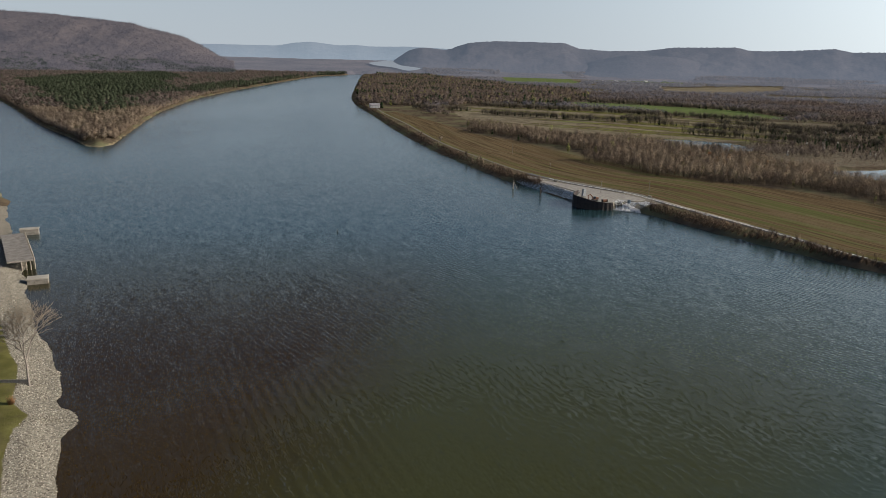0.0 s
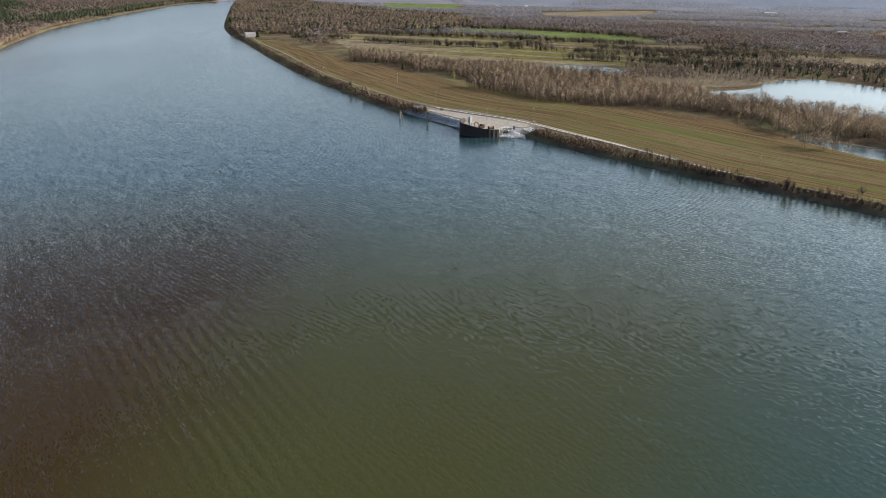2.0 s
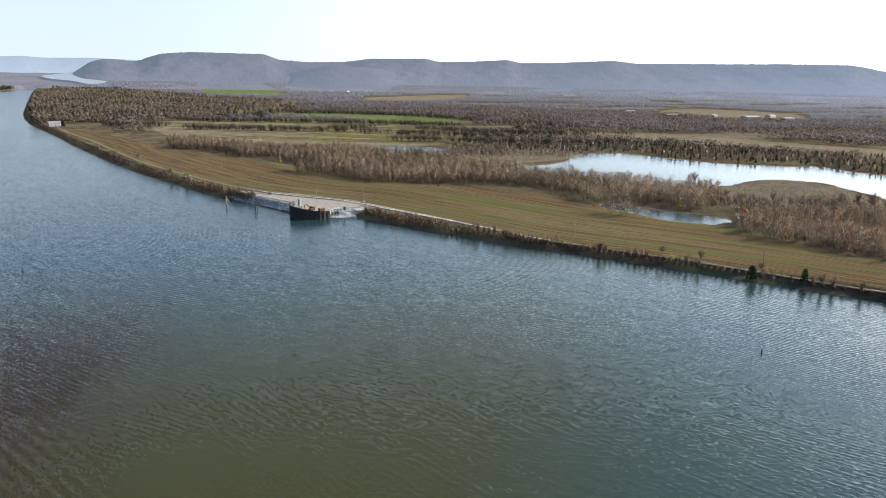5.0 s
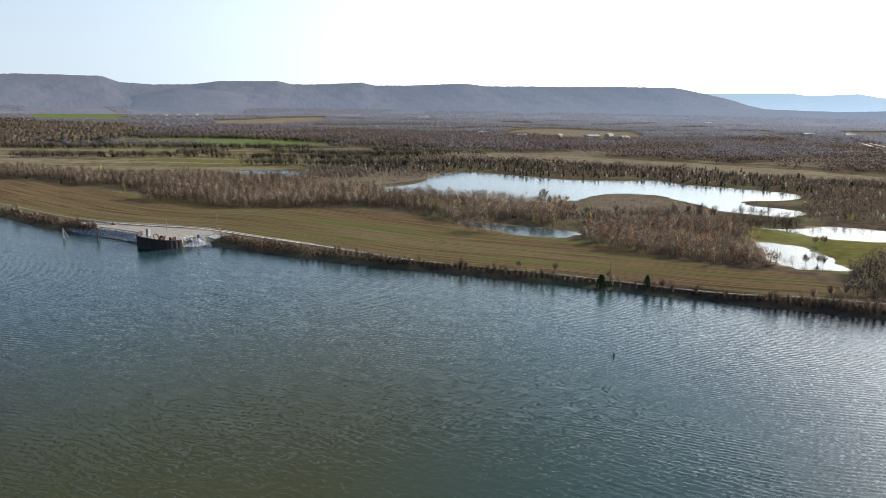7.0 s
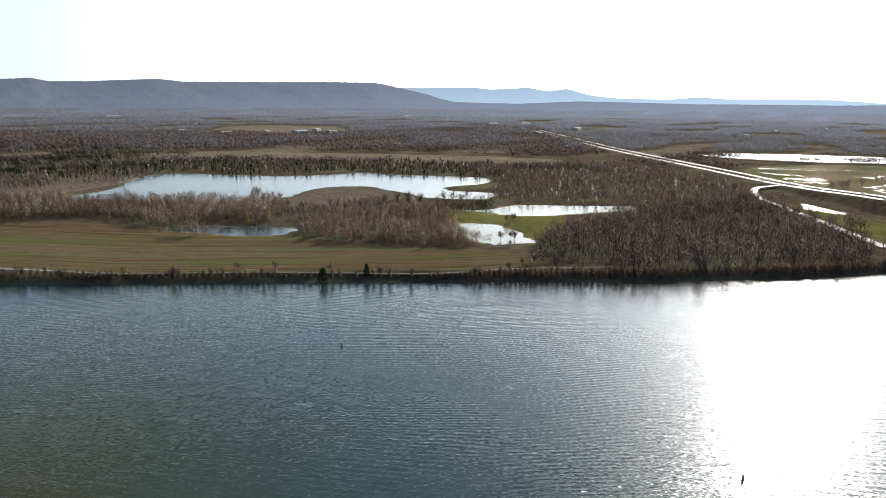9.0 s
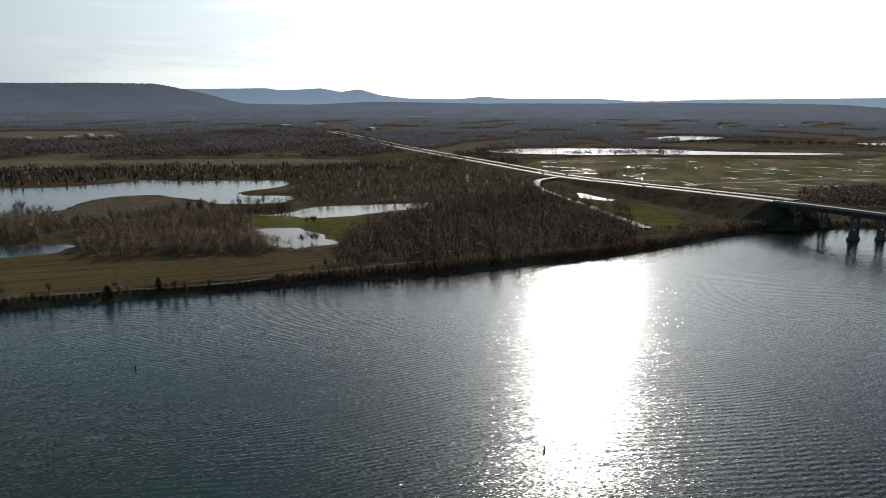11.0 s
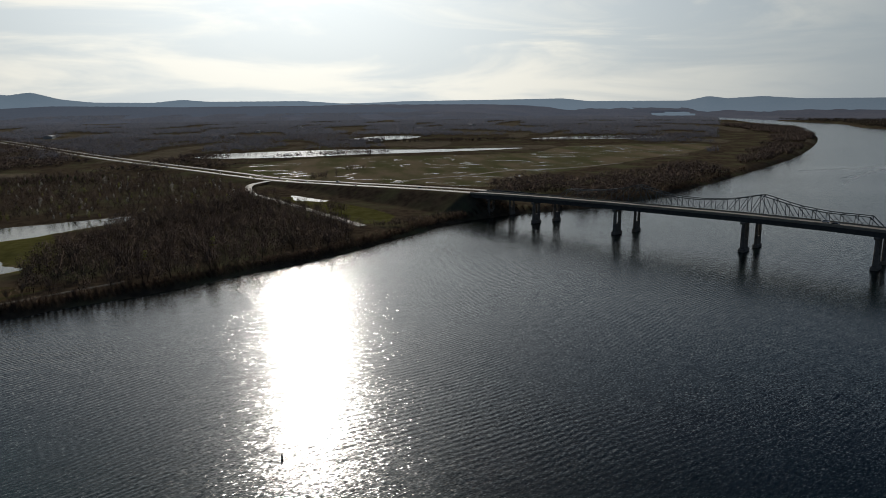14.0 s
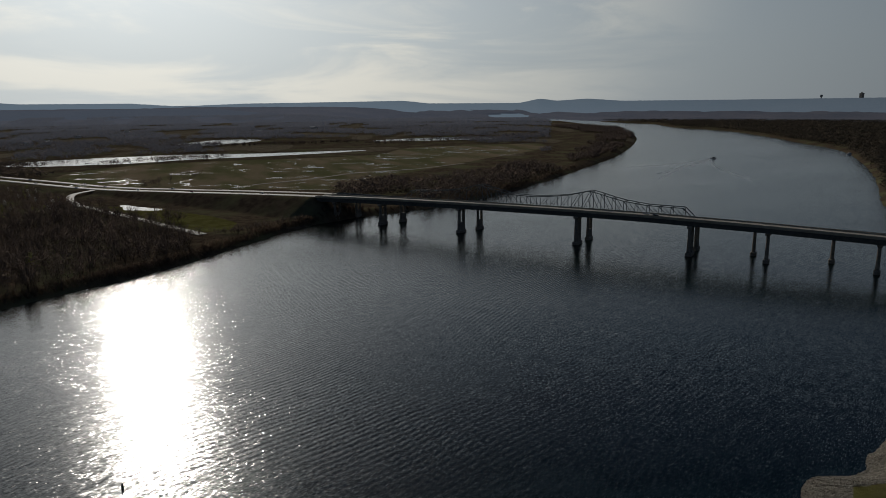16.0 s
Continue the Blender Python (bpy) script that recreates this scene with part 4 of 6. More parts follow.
def leafage(ob, way, tone):
    """Gives a plant's mesh the outward directions of its crown and its tone."""
    layer = ob.data.attributes.new("round", "FLOAT_VECTOR", "POINT")
    layer.data.foreach_set("vector", np.asarray(way, np.float32).ravel())
    layer = ob.data.attributes.new("tone", "FLOAT", "POINT")
    layer.data.foreach_set("value", np.asarray(tone, np.float32))
    return ob


def outward(v):
    """From the middle of a crown to each of its points."""
    half = max(float(np.abs(v[:, :2]).max()), 1e-3)
    tall = float(v[:, 2].max())
    w = np.stack([v[:, 0] / half, v[:, 1] / half, v[:, 2] / tall * 1.7 - 0.75], 1)
    return w / (np.linalg.norm(w, axis=1)[:, None] + 0.15)


def planted(name, forms, xyz, sizes, mat, label, category="trees", seed=1, widths=None):
    """Many plants as one mesh of kind stuff."""
    if not len(xyz):
        return None
    rng = np.random.default_rng(seed)
    pick = rng.integers(0, len(forms), len(xyz))
    turn = rng.uniform(0, 6.283, len(xyz))
    shade = rng.random(len(xyz))
    widths = sizes if widths is None else widths
    vs, fs, ways, tones, base = [], [], [], [], 0
    for k, (v, f) in enumerate(forms):
        sel = np.nonzero(pick == k)[0]
        if not len(sel):
            continue
        c, s = np.cos(turn[sel])[:, None], np.sin(turn[sel])[:, None]
        x, y = v[None, :, 0] * c - v[None, :, 1] * s, v[None, :, 0] * s + v[None, :, 1] * c
        w = widths[sel][:, None]
        p = np.stack([x * w + xyz[sel, 0:1], y * w + xyz[sel, 1:2], v[None, :, 2] * sizes[sel][:, None] + xyz[sel, 2:3]], -1)
        o = outward(v)
        ways.append(np.stack([o[None, :, 0] * c - o[None, :, 1] * s, o[None, :, 0] * s + o[None, :, 1] * c, np.broadcast_to(o[None, :, 2], x.shape)], -1).reshape(-1, 3))
        tones.append(np.repeat(shade[sel], len(v)))
        vs.append(p.reshape(-1, 3))
        fs.append((f[None] + (base + np.arange(len(sel)) * len(v))[:, None, None]).reshape(-1, 3))
        base += len(sel) * len(v)
    ob = mesh_object(name, np.vstack(vs), np.vstack(fs), mat, smooth=False)
    leafage(ob, np.vstack(ways), np.concatenate(tones))
    return tagged(ob, label, category, kind="stuff")


ROADS = [ROAD_LINE, HIGHWAY, RAMP_LINE]


def scatter(area, spacing, seed, keep=1.0, clear=7.0, margin=0.0):
    """Uneven points on dry land inside an outline."""
    rng = np.random.default_rng(seed)
    poly = AREAS[area] if isinstance(area, str) else area
    x0, y0 = poly.min(0)
    x1, y1 = poly.max(0)
    x, y = np.meshgrid(np.arange(x0, x1, spacing), np.arange(y0, y1, spacing))
    x, y = x.ravel() + rng.uniform(-0.5, 0.5, x.size) * spacing, y.ravel() + rng.uniform(-0.5, 0.5, y.size) * spacing
    size = min(90.0, math.sqrt(np.ptp(poly[:, 0]) * np.ptp(poly[:, 1])) * 0.09)
    edge = distance(poly, x, y) + size * (0.55 * ripple(x, y, size * 1.6, seed) + 0.45 * ripple(x, y, size * 0.5, seed + 3))
    for meadow in ("meadow_a", "meadow_b"):
        edge = np.where(distance(AREAS[meadow], x, y) < 8, 99.0, edge)
    ok = (edge < margin) & (rng.random(x.size) < keep) & (np.hypot(x, y) < 3420)
    return settled(x[ok], y[ok], clear)


def settled(x, y, clear=7.0):
    ok = np.ones(len(x), bool)
    for line in ROADS:
        ok &= path_distance(line[::2], x, y) > clear
    z, shore = land_height(x, y)
    ok &= (z > 2.55) & (shore < -3)
    return np.stack([x, y, z], 1)[ok]


def heights(count, low, high, seed):
    return np.random.default_rng(seed).triangular(low * 0.8, low * 0.6 + high * 0.4, high * 1.08, count)


FUZZY = [fuzzy_form(k + 20) for k in range(6)]
THICKET = [fuzzy_form(k + 40, 20, 0.5, 0.05, 0.0) for k in range(5)]
CONIFER = [conifer_form(k + 60) for k in range(4)]
PINES = [conifer_form(k + 70, 5, 0.8) for k in range(4)]
LEAFY = [leafy_form(k + 80) for k in range(4)]
CROWN = [crown_form(k + 100) for k in range(6)]
FINE = [crown_form(k + 110, 96, fine=0.5) for k in range(6)]
MOUND = [mound_form(k + 90) for k in range(6)]

# woods of the plain, nearest first
for name, area, spacing, low, high, seed, forms, mat, label in (
        ("woodland_belt", "belt", 5.4, 8, 14, 1, FUZZY + FINE + FINE, TWIGS, "belt of leafless grey-brown trees behind the ploughed field"),
        ("woodland_copse", "copse", 4.4, 6, 12, 2, FUZZY + FINE + FINE, TWIGS, "dense leafless copse beside a flooded meadow"),
        ("riverside_woods", "bank_woods", 5.6, 7, 14, 3, FUZZY + FINE + FINE, WOODS, "leafless riverside wood on the bank"),
        ("island_woods", np.array([(437, 447), (467, 412), (519, 403), (520, 354), (476, 336), (430, 348), (396, 380)], float), 5.0, 5, 9, 8, FUZZY + FINE + FINE, WOODS, "leafless trees between the copse and the lake"),
        ("pool_woods", np.array([(222, 842), (262, 790), (320, 770), (392, 752), (436, 770), (440, 850), (400, 905), (352, 935), (376, 880), (368, 822), (330, 800), (290, 822), (262, 880)], float), 6.0, 5, 9, 9, FUZZY + FINE + FINE, WOODS, "leafless trees standing round a small pool"),
        ("flooded_woods", "wet_woods", 8.0, 5, 11, 4, FUZZY + FINE + FINE, WOODS, "leafless wood standing in flood pools"),
        ("lakeside_woods", "lake_woods", 6.0, 4, 7.5, 5, FUZZY + FINE + FINE, WOODS, "leafless wood along the far lake shore")):
    p = scatter(area, spacing, seed)
    planted(name, forms, p, heights(len(p), low, high, seed), mat, label, "woods", seed)
for name, area, spacing, keep, low, high, seed, forms, mat, label in (
        ("lakeside_conifers", "lake_woods", 8.0, 0.34, 4, 8.5, 11, CONIFER, CEDAR, "dark conifers among the lakeside trees"),
        ("belt_conifers", "belt", 12.0, 0.06, 4, 8, 12, CONIFER, CEDAR, "few dark cedars in the tree belt"),
        ("budding_trees", "belt", 12.0, 0.10, 6, 10, 13, LEAFY, BUDS, "trees in fresh yellow-green bud"),
        ("budding_wet_trees", "wet_woods", 14.0, 0.12, 5, 8, 14, LEAFY, BUDS, "low trees in yellow-green bud"),
        ("blossoming_trees", "wet_woods", 14.0, 0.22, 4, 7, 15, LEAFY, BLOSSOM, "pale blossoming trees in the wood"),
        ("blossoming_lake_trees", "lake_woods", 16.0, 0.16, 4, 7, 16, LEAFY, BLOSSOM, "pale blossoming trees by the lake"),
        ("russet_trees", "copse", 8.0, 0.2, 7, 11, 17, LEAFY, RUST, "trees with russet leaves in the copse"),
        ("russet_belt_trees", np.array([(255, 745), (300, 690), (330, 640), (300, 610), (262, 640), (240, 700)], float), 9.0, 0.25, 7, 10, 18, LEAFY, RUST,
         "trees with russet leaves in the belt")):
    p = scatter(area, spacing, seed, keep)
    planted(name, forms, p, heights(len(p), low, high, seed), mat, label, "trees", seed)
for name, area, spacing, seed, high in (("island_scrub", "scrub_island", 2.8, 21, 1.6), ("lake_scrub", "left_scrub", 3.6, 22, 2.6)):
    p = scatter(area, spacing, seed)
    planted(name, THICKET, p, heights(len(p), 0.8, high, seed), BRUSH, "dry brown scrub and reeds by the lake", "scrub", seed, heights(len(p), 2.2, 4.0, seed))

p = scatter("belt", 4.4, 23, margin=3.0)
planted("belt_brush", THICKET, p, heights(len(p), 1.2, 3.2, 23), REED, "dry tan brush and grass under the leafless trees", "scrub", 23, heights(len(p), 2.6, 4.6, 24))

# woods farther off
p = scatter("house_woods", 11.0, 31)
planted("house_wood", CROWN, p, heights(len(p), 8, 14, 31), WOODS, "large leafless wood at the river bend", "woods", 31, heights(len(p), 14, 21, 30))
p = scatter("house_woods", 11.0, 32, 0.6)
p = p[ripple(p[:, 0], p[:, 1], 55, 3) + 0.4 * ripple(p[:, 0], p[:, 1], 17, 9) > 0.42]
planted("house_wood_pines", PINES, p, heights(len(p), 11, 17, 32), CEDAR, "dark pines scattered in the wood", "woods", 32)
p = scatter("house_woods", 16.0, 37, 0.55)
planted("house_wood_pale", CROWN, p, heights(len(p), 10, 16, 37), REED, "pale tan crowns in the leafless wood", "woods", 37, heights(len(p), 12, 18, 38))
p = scatter("house_woods", 26.0, 39, 0.25)
planted("house_wood_buds", LEAFY, p, heights(len(p), 8, 13, 39), BUDS, "trees in yellow-green bud in the wood", "woods", 39, heights(len(p), 12, 18, 38))
p = scatter("far_woods", 11.0, 33)
p = p[distance(AREAS["upland_field"], p[:, 0], p[:, 1]) > 12]
planted("plain_wood", MOUND, p, heights(len(p), 9, 13, 33), WOODS, "purple-brown leafless wood across the plain", "woods", 33, heights(len(p), 9, 13, 34))
p = scatter("purple_belt", 11.0, 35)
planted("meadow_wood", MOUND, p, heights(len(p), 9, 13, 35), WOODS, "purple-brown leafless wood behind a green meadow", "woods", 35, heights(len(p), 9, 13, 36))
for k, (a, b) in enumerate((((58, 1428), (295, 1339)), ((295, 1339), (545, 1214)), ((62, 1226), (275, 1137)), ((286, 1132), (345, 1096)), ((353, 1082), (511, 971)), ((329, 971), (585, 857)), ((486, 1073), (671, 984)), ((501, 328), (554, 293)), ((554, 293), (590, 250)), ((322, 1634), (495, 1580)), ((495, 1580), (582, 1466)), ((582, 1466), (779, 1141)), ((616, 1127), (756, 975)), ((292, 1190), (364, 1179)),
                            ((-60, 1310), (40, 1290)), ((430, 1130), (640, 1010)))):
    rng = np.random.default_rng(k + 40)
    t = rng.random(int(math.dist(a, b) / 0.9))
    t = t[ripple(t * math.dist(a, b), t * 0 + k * 50, 28, k) > -0.8]
    q = settled(a[0] + (b[0] - a[0]) * t + rng.uniform(-7, 7, len(t)), a[1] + (b[1] - a[1]) * t + rng.uniform(-7, 7, len(t)))
    planted("tree_row", FUZZY + FINE, q, heights(len(q), 8, 12, k + 41), HEDGE, "row of leafless trees between fields", "tree row", k, heights(len(q), 9, 14, k))
    q = q[::19]
    planted("tree_row_conifers", CONIFER, q, heights(len(q), 5, 9, k + 43), CEDAR, "dark conifers standing in a row of bare trees", "tree row", k)
# the point between the two waters
p = scatter("pines_a", 11.0, 51)
planted("point_pines", PINES, p, heights(len(p), 11, 17, 51), PINE, "dark green pine plantation on the point", "woods", 51, heights(len(p), 18, 26, 52))
p = scatter("pines_b", 11.0, 53)
planted("shore_pines", PINES, p, heights(len(p), 10, 15, 53), PINE, "dark green pines along the far shore", "woods", 53, heights(len(p), 18, 26, 54))
rng = np.random.default_rng(55)
u, w = rng.uniform(-34, -6, 42000), rng.uniform(650, 3420, 42000)
x, y = w * np.sin(np.radians(u)), w * np.cos(np.radians(u))
on = (distance(SHORES[1], x, y) < -5) & ((distance(AREAS["pines_a"], x, y) > -25) | (rng.random(42000) < 0.12)) & ((distance(AREAS["pines_b"], x, y) > -10) | (rng.random(42000) < 0.2)) & (rng.random(42000) < np.clip(w / 1500, 0.25, 1))
p = settled(x[on], y[on])
near = np.hypot(p[:, 0], p[:, 1]) < 1250
planted("point_woods", CROWN, p[near], heights(near.sum(), 8, 13, 56), TWIGS, "leafless tan and grey wood on the point", "woods", 56, heights(near.sum(), 9, 14, 57))
planted("point_woods_upstream", MOUND, p[~near], heights((~near).sum(), 8, 13, 58), WOODS, "leafless grey-brown wood upstream of the point", "woods", 58, heights((~near).sum(), 12, 18, 59))
q = p[~near][::9]
planted("point_evergreens", PINES, q, heights(len(q), 8, 13, 60), PINE, "dark evergreens scattered in the grey wood", "woods", 60, heights(len(q), 14, 20, 61))
# the mountain's own trees, crown by crown
TUFT = [mound_form(k + 190, 11) for k in range(5)]
crest = np.empty(len(mountain.data.vertices) * 3, np.float32)
mountain.data.vertices.foreach_get("co", crest)
crest = crest.reshape(-1, 34, 3)
rng = np.random.default_rng(57)
i, j, u, w = rng.integers(0, len(crest) - 1, 12500), rng.integers(0, 27, 12500), rng.random((12500, 1)), rng.random((12500, 1))
p = crest[i, j] * (1 - u) * (1 - w) + crest[i + 1, j] * u * (1 - w) + crest[i, j + 1] * (1 - u) * w + crest[i + 1, j + 1] * u * w
p[:, 2] -= 2.0
green = (j < 9) & (ripple(p[:, 0], p[:, 1], 90, 6) + 0.5 * ripple(p[:, 0], p[:, 1], 33, 2) > -0.15)
# crowns and pines carry the slope's haze as painted glow
MOUNTAIN_CROWNS = distance_glow_material("mountain_crowns", (0.055, 0.044, 0.041), (0.125, 0.097, 0.084), (0.28, 0.32, 0.43), 0.15, crowns=True)
MOUNTAIN_PINES = distance_glow_material("mountain_pines", (0.02, 0.026, 0.017), (0.05, 0.056, 0.034), (0.28, 0.32, 0.43), 0.06, crowns=True)
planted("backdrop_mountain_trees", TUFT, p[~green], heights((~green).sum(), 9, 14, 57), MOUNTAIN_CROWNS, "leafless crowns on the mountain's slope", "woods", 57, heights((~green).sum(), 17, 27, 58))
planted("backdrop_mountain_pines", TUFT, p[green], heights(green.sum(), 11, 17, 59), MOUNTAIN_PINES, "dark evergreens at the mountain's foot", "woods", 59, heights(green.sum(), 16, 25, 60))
# trees at the water's edge of the point
line = smooth_line(POINT_SHORE[5:16], step=1.0)
rng = np.random.default_rng(77)
at = rng.random(2600) * (len(line) - 2)
i = at.astype(int)
d = line[i + 1] - line[i]
length = np.linalg.norm(d, axis=1)[:, None] + 1e-9
q = line[i] + d * (at - i)[:, None] + np.stack([d[:, 1], -d[:, 0]], 1) / length * rng.uniform(3.0, 11.0, len(i))[:, None]
away_from_tip = np.hypot(q[:, 0] + 353, q[:, 1] - 742) > 34
west = (i > len(line) * 0.5) | (rng.random(len(i)) < 0.55)
q = q[away_from_tip & west]
z, shore = land_height(q[:, 0], q[:, 1])
q = np.stack([q[:, 0], q[:, 1], z - 0.2], 1)[(shore < -1.5) & (z > 0.2)]
planted("point_edge_trees", CROWN, q, heights(len(q), 5, 10, 78), TWIGS, "leafless tan trees leaning over the water's edge", "woods", 78, heights(len(q), 6, 11, 79))
# down the river
p = scatter("point_woods", 9.0, 61)
planted("downstream_woods", CROWN, p, heights(len(p), 9, 14, 61), WOODS, "leafless wood along the lower river bank", "woods", 61, heights(len(p), 12, 18, 62))
rng = np.random.default_rng(63)
u, w = rng.uniform(103, 150, 26000), rng.uniform(800, 3420, 26000)
x, y = w * np.sin(np.radians(u)), w * np.cos(np.radians(u))
on = distance(SHORES[2], x, y) < -6
p = settled(x[on], y[on])
planted("opposite_woods", MOUND, p, heights(len(p), 10, 15, 64), DARK_WOODS, "dark leafless wood on the far shore", "woods", 64, heights(len(p), 16, 24, 65))
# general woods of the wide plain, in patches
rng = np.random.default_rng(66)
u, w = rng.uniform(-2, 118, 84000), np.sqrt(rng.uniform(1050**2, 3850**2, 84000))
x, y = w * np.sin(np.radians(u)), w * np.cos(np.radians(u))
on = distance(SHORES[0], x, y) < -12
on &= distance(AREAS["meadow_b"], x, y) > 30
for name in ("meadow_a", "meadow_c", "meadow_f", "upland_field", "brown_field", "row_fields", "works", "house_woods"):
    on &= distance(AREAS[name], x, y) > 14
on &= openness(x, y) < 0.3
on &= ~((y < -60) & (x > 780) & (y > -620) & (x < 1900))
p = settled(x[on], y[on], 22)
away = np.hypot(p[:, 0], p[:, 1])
# beyond 1350 m the crowns take the materials with painted haze
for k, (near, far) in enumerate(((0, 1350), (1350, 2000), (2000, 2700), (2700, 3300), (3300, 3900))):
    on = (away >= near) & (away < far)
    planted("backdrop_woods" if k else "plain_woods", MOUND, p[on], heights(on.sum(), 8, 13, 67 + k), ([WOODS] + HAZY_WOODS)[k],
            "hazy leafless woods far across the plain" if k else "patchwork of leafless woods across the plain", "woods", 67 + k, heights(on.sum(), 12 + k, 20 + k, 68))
# a dark line of trees between the marsh pools
for k, (a, b, wide) in enumerate((((1258, 300), (1310, 110), 10), ((1640, 60), (1680, -380), 14), ((1600, -420), (1790, -900), 60), ((870, 60), (1010, -10), 6))):
    rng = np.random.default_rng(k + 70)
    t = rng.random(int(math.dist(a, b) / (1.6 if k < 3 else 8)))
    q = settled(a[0] + (b[0] - a[0]) * t + rng.uniform(-wide, wide, len(t)), a[1] + (b[1] - a[1]) * t + rng.uniform(-wide, wide, len(t)))
    planted("marsh_tree_row", FUZZY, q, heights(len(q), 6, 10, k + 71), WOODS, "line of leafless trees between marsh pools", "tree row", k, heights(len(q), 10, 14, k))

# small trees along the edge of the meadow below the highway
rng = np.random.default_rng(76)
edge = smooth_line([(548, -2), (541, -24), (558, -48), (576, -68), (584, -86)], step=2)
q = edge[rng.integers(0, len(edge), 110)] + rng.uniform(-3, 3, (110, 2))
q = settled(q[:, 0], q[:, 1])
planted("meadow_edge_trees", FUZZY + FINE, q, heights(len(q), 3, 6.5, 76), WOODS, "small leafless trees along the wet meadow's edge", "tree row", 76)

# brush along the river bank
line = smooth_line(MAIN_SHORE[5:34], step=1.0)
for name, low, high, offset, per, seed in (("bank_brush", 1.5, 3.8, (3.0, 10.5), 3.4, 81), ("bank_saplings", 3.0, 6.5, (3.5, 10), 0.45, 82)):
    rng = np.random.default_rng(seed)
    at = rng.random(int(2600 * per)) * (len(line) - 2)
    i = at.astype(int)
    d = line[i + 1] - line[i]
    d /= np.linalg.norm(d, axis=1)[:, None] + 1e-9
    q = line[i] + d * (at - i)[:, None] + np.stack([-d[:, 1], d[:, 0]], 1) * rng.uniform(*offset, len(i))[:, None]
    gap = (q[:, 0] > 76) & (q[:, 0] < 140) & (q[:, 1] > 460) & (q[:, 1] < 565)
    q = q[~gap]
    z, shore = land_height(q[:, 0], q[:, 1])
    q = np.stack([q[:, 0], q[:, 1], z - 0.1], 1)[(shore < -1.5) & (path_distance(ROAD_LINE, q[:, 0], q[:, 1]) > 3.0)]
    planted(name, THICKET if low < 2 else FUZZY, q, heights(len(q), low, high, seed), BRUSH, "tangled dark brush on the steep river bank", "brush", seed,
            heights(len(q), 2.0, 3.6, seed) if low < 2 else None)


# single trees
def tree(name, form, x, y, height, bark, leaves, label, group="", wide=1.0, turn=0.0):
    z = float(land_height(np.array([x]), np.array([y]))[0][0])
    ob = thing(name, x, y, z, turn)
    ob.scale = (height * wide, height * wide, height)
    (va, fa), (vb, fb) = form
    mesh_object("trunk", va, fa, bark, ob)
    leafage(mesh_object("crown", vb, fb, leaves, ob, smooth=False), outward(vb), np.full(len(vb), (x * 0.37 + y * 0.61) % 1.0))
    return tagged(ob, label, "tree", group)


def grown_form(seed, depth=6):
    """Trunk and crown of a spreading leafless shade tree 1 m high, forking limb by limb."""
    wood, twigs = Soup(seed), Soup(seed + 1)
    r = wood.r

    def fork(base, way, length, thick, level):
        tip = base + way * length
        (wood if level < 4 else twigs).limb(base, tip, thick, thick * 0.68)
        if level >= depth:
            for _ in range(3):
                twigs.blade(tip, tip + (way + Vector((r.uniform(-0.7, 0.7), r.uniform(-0.7, 0.7), r.uniform(-0.2, 0.6)))) * 0.055, 0.0034)
            return
        for k in range(3 if level < 4 else 2):
            a = k * 2.1 + r.uniform(-0.6, 0.6) + level
            out = Vector((math.cos(a), math.sin(a), 0.25 if level else 0.8)) * (0.6 + 0.1 * level)
            fork(base.lerp(tip, r.uniform(0.65, 1.0)) if k else tip, (way + out * r.uniform(0.6, 1.1)).normalized(), length * r.uniform(0.62, 0.84), thick * 0.62, level + 1)

    fork(Vector((0, 0, -0.02)), Vector((0.02, 0.0, 1)).normalized(), 0.33, 0.017, 0)
    return wood.done(), twigs.done()


def split_form(form):
    """Stem and foliage of a joined form: its first limb is the stem."""
    v, f = form
    return (v[:6], f[:6]), (v[6:], f[6:] - 6)


FULL = [bare_form(k + 120, 8, 7, 6, fine=1.5) for k in range(4)]
tree("bare_tree", grown_form(150), -121.3, 189.2, 27, BARK, TWIGS, "tall leafless shade tree beside the stone shore", turn=40)
LONE = [tree("bare_tree", FULL[k], x, y, h, BARK, TWIGS, "leafless grey tree rising over the brush", "lone bare trees", 0.9)
        for k, (x, y, h) in enumerate(((445, 484, 17), (510, 362, 15), (260, 301, 7), (300, 232, 8)))]
rng = random.Random(5)
for k, (x, y, h) in enumerate(((505, 369, 14), (436, 450, 12), (503, 356, 14), (515, 352, 13), (440, 470, 11), (497, 378, 12), (430, 430, 12), (460, 410, 11), (432, 216, 9),
                               (437, 222, 8), (428, 225, 9), (490, 246, 8), (494, 250, 7), (487, 251, 8), (236, 326, 6), (272, 284, 7), (288, 258, 6), (310, 218, 7),
                               (331, 190, 6), (346, 176, 7), (207, 362, 6), (190, 392, 5), (-6, 800, 10), (20, 690, 9), (32, 660, 8), (-30, 860, 8), (52, 608, 6),
                               (355, 172, 8), (362, 168, 9), (318, 206, 6), (470, 480, 9), (480, 500, 8))):
    z = float(land_height(np.array([x]), np.array([y]))[0][0])
    s = h / LONE[k % 4].scale[2]
    other = copy_thing(LONE[k % 4], pose(x, y, z - 0.1, 0, 0, rng.uniform(0, 360)))
    other.scale = LONE[k % 4].scale * s
for x, y, h, w in ((280, 256, 8.0, 1.5), (298, 240, 7.0, 1.2), (-118, 1300, 12, 1.3)):
    tree("cedar_tree", split_form(conifer_form(160, 14, 0.5)), x, y, h, BARK, CEDAR, "dark evergreen cedar on the grassy bank", "bank cedars", w)
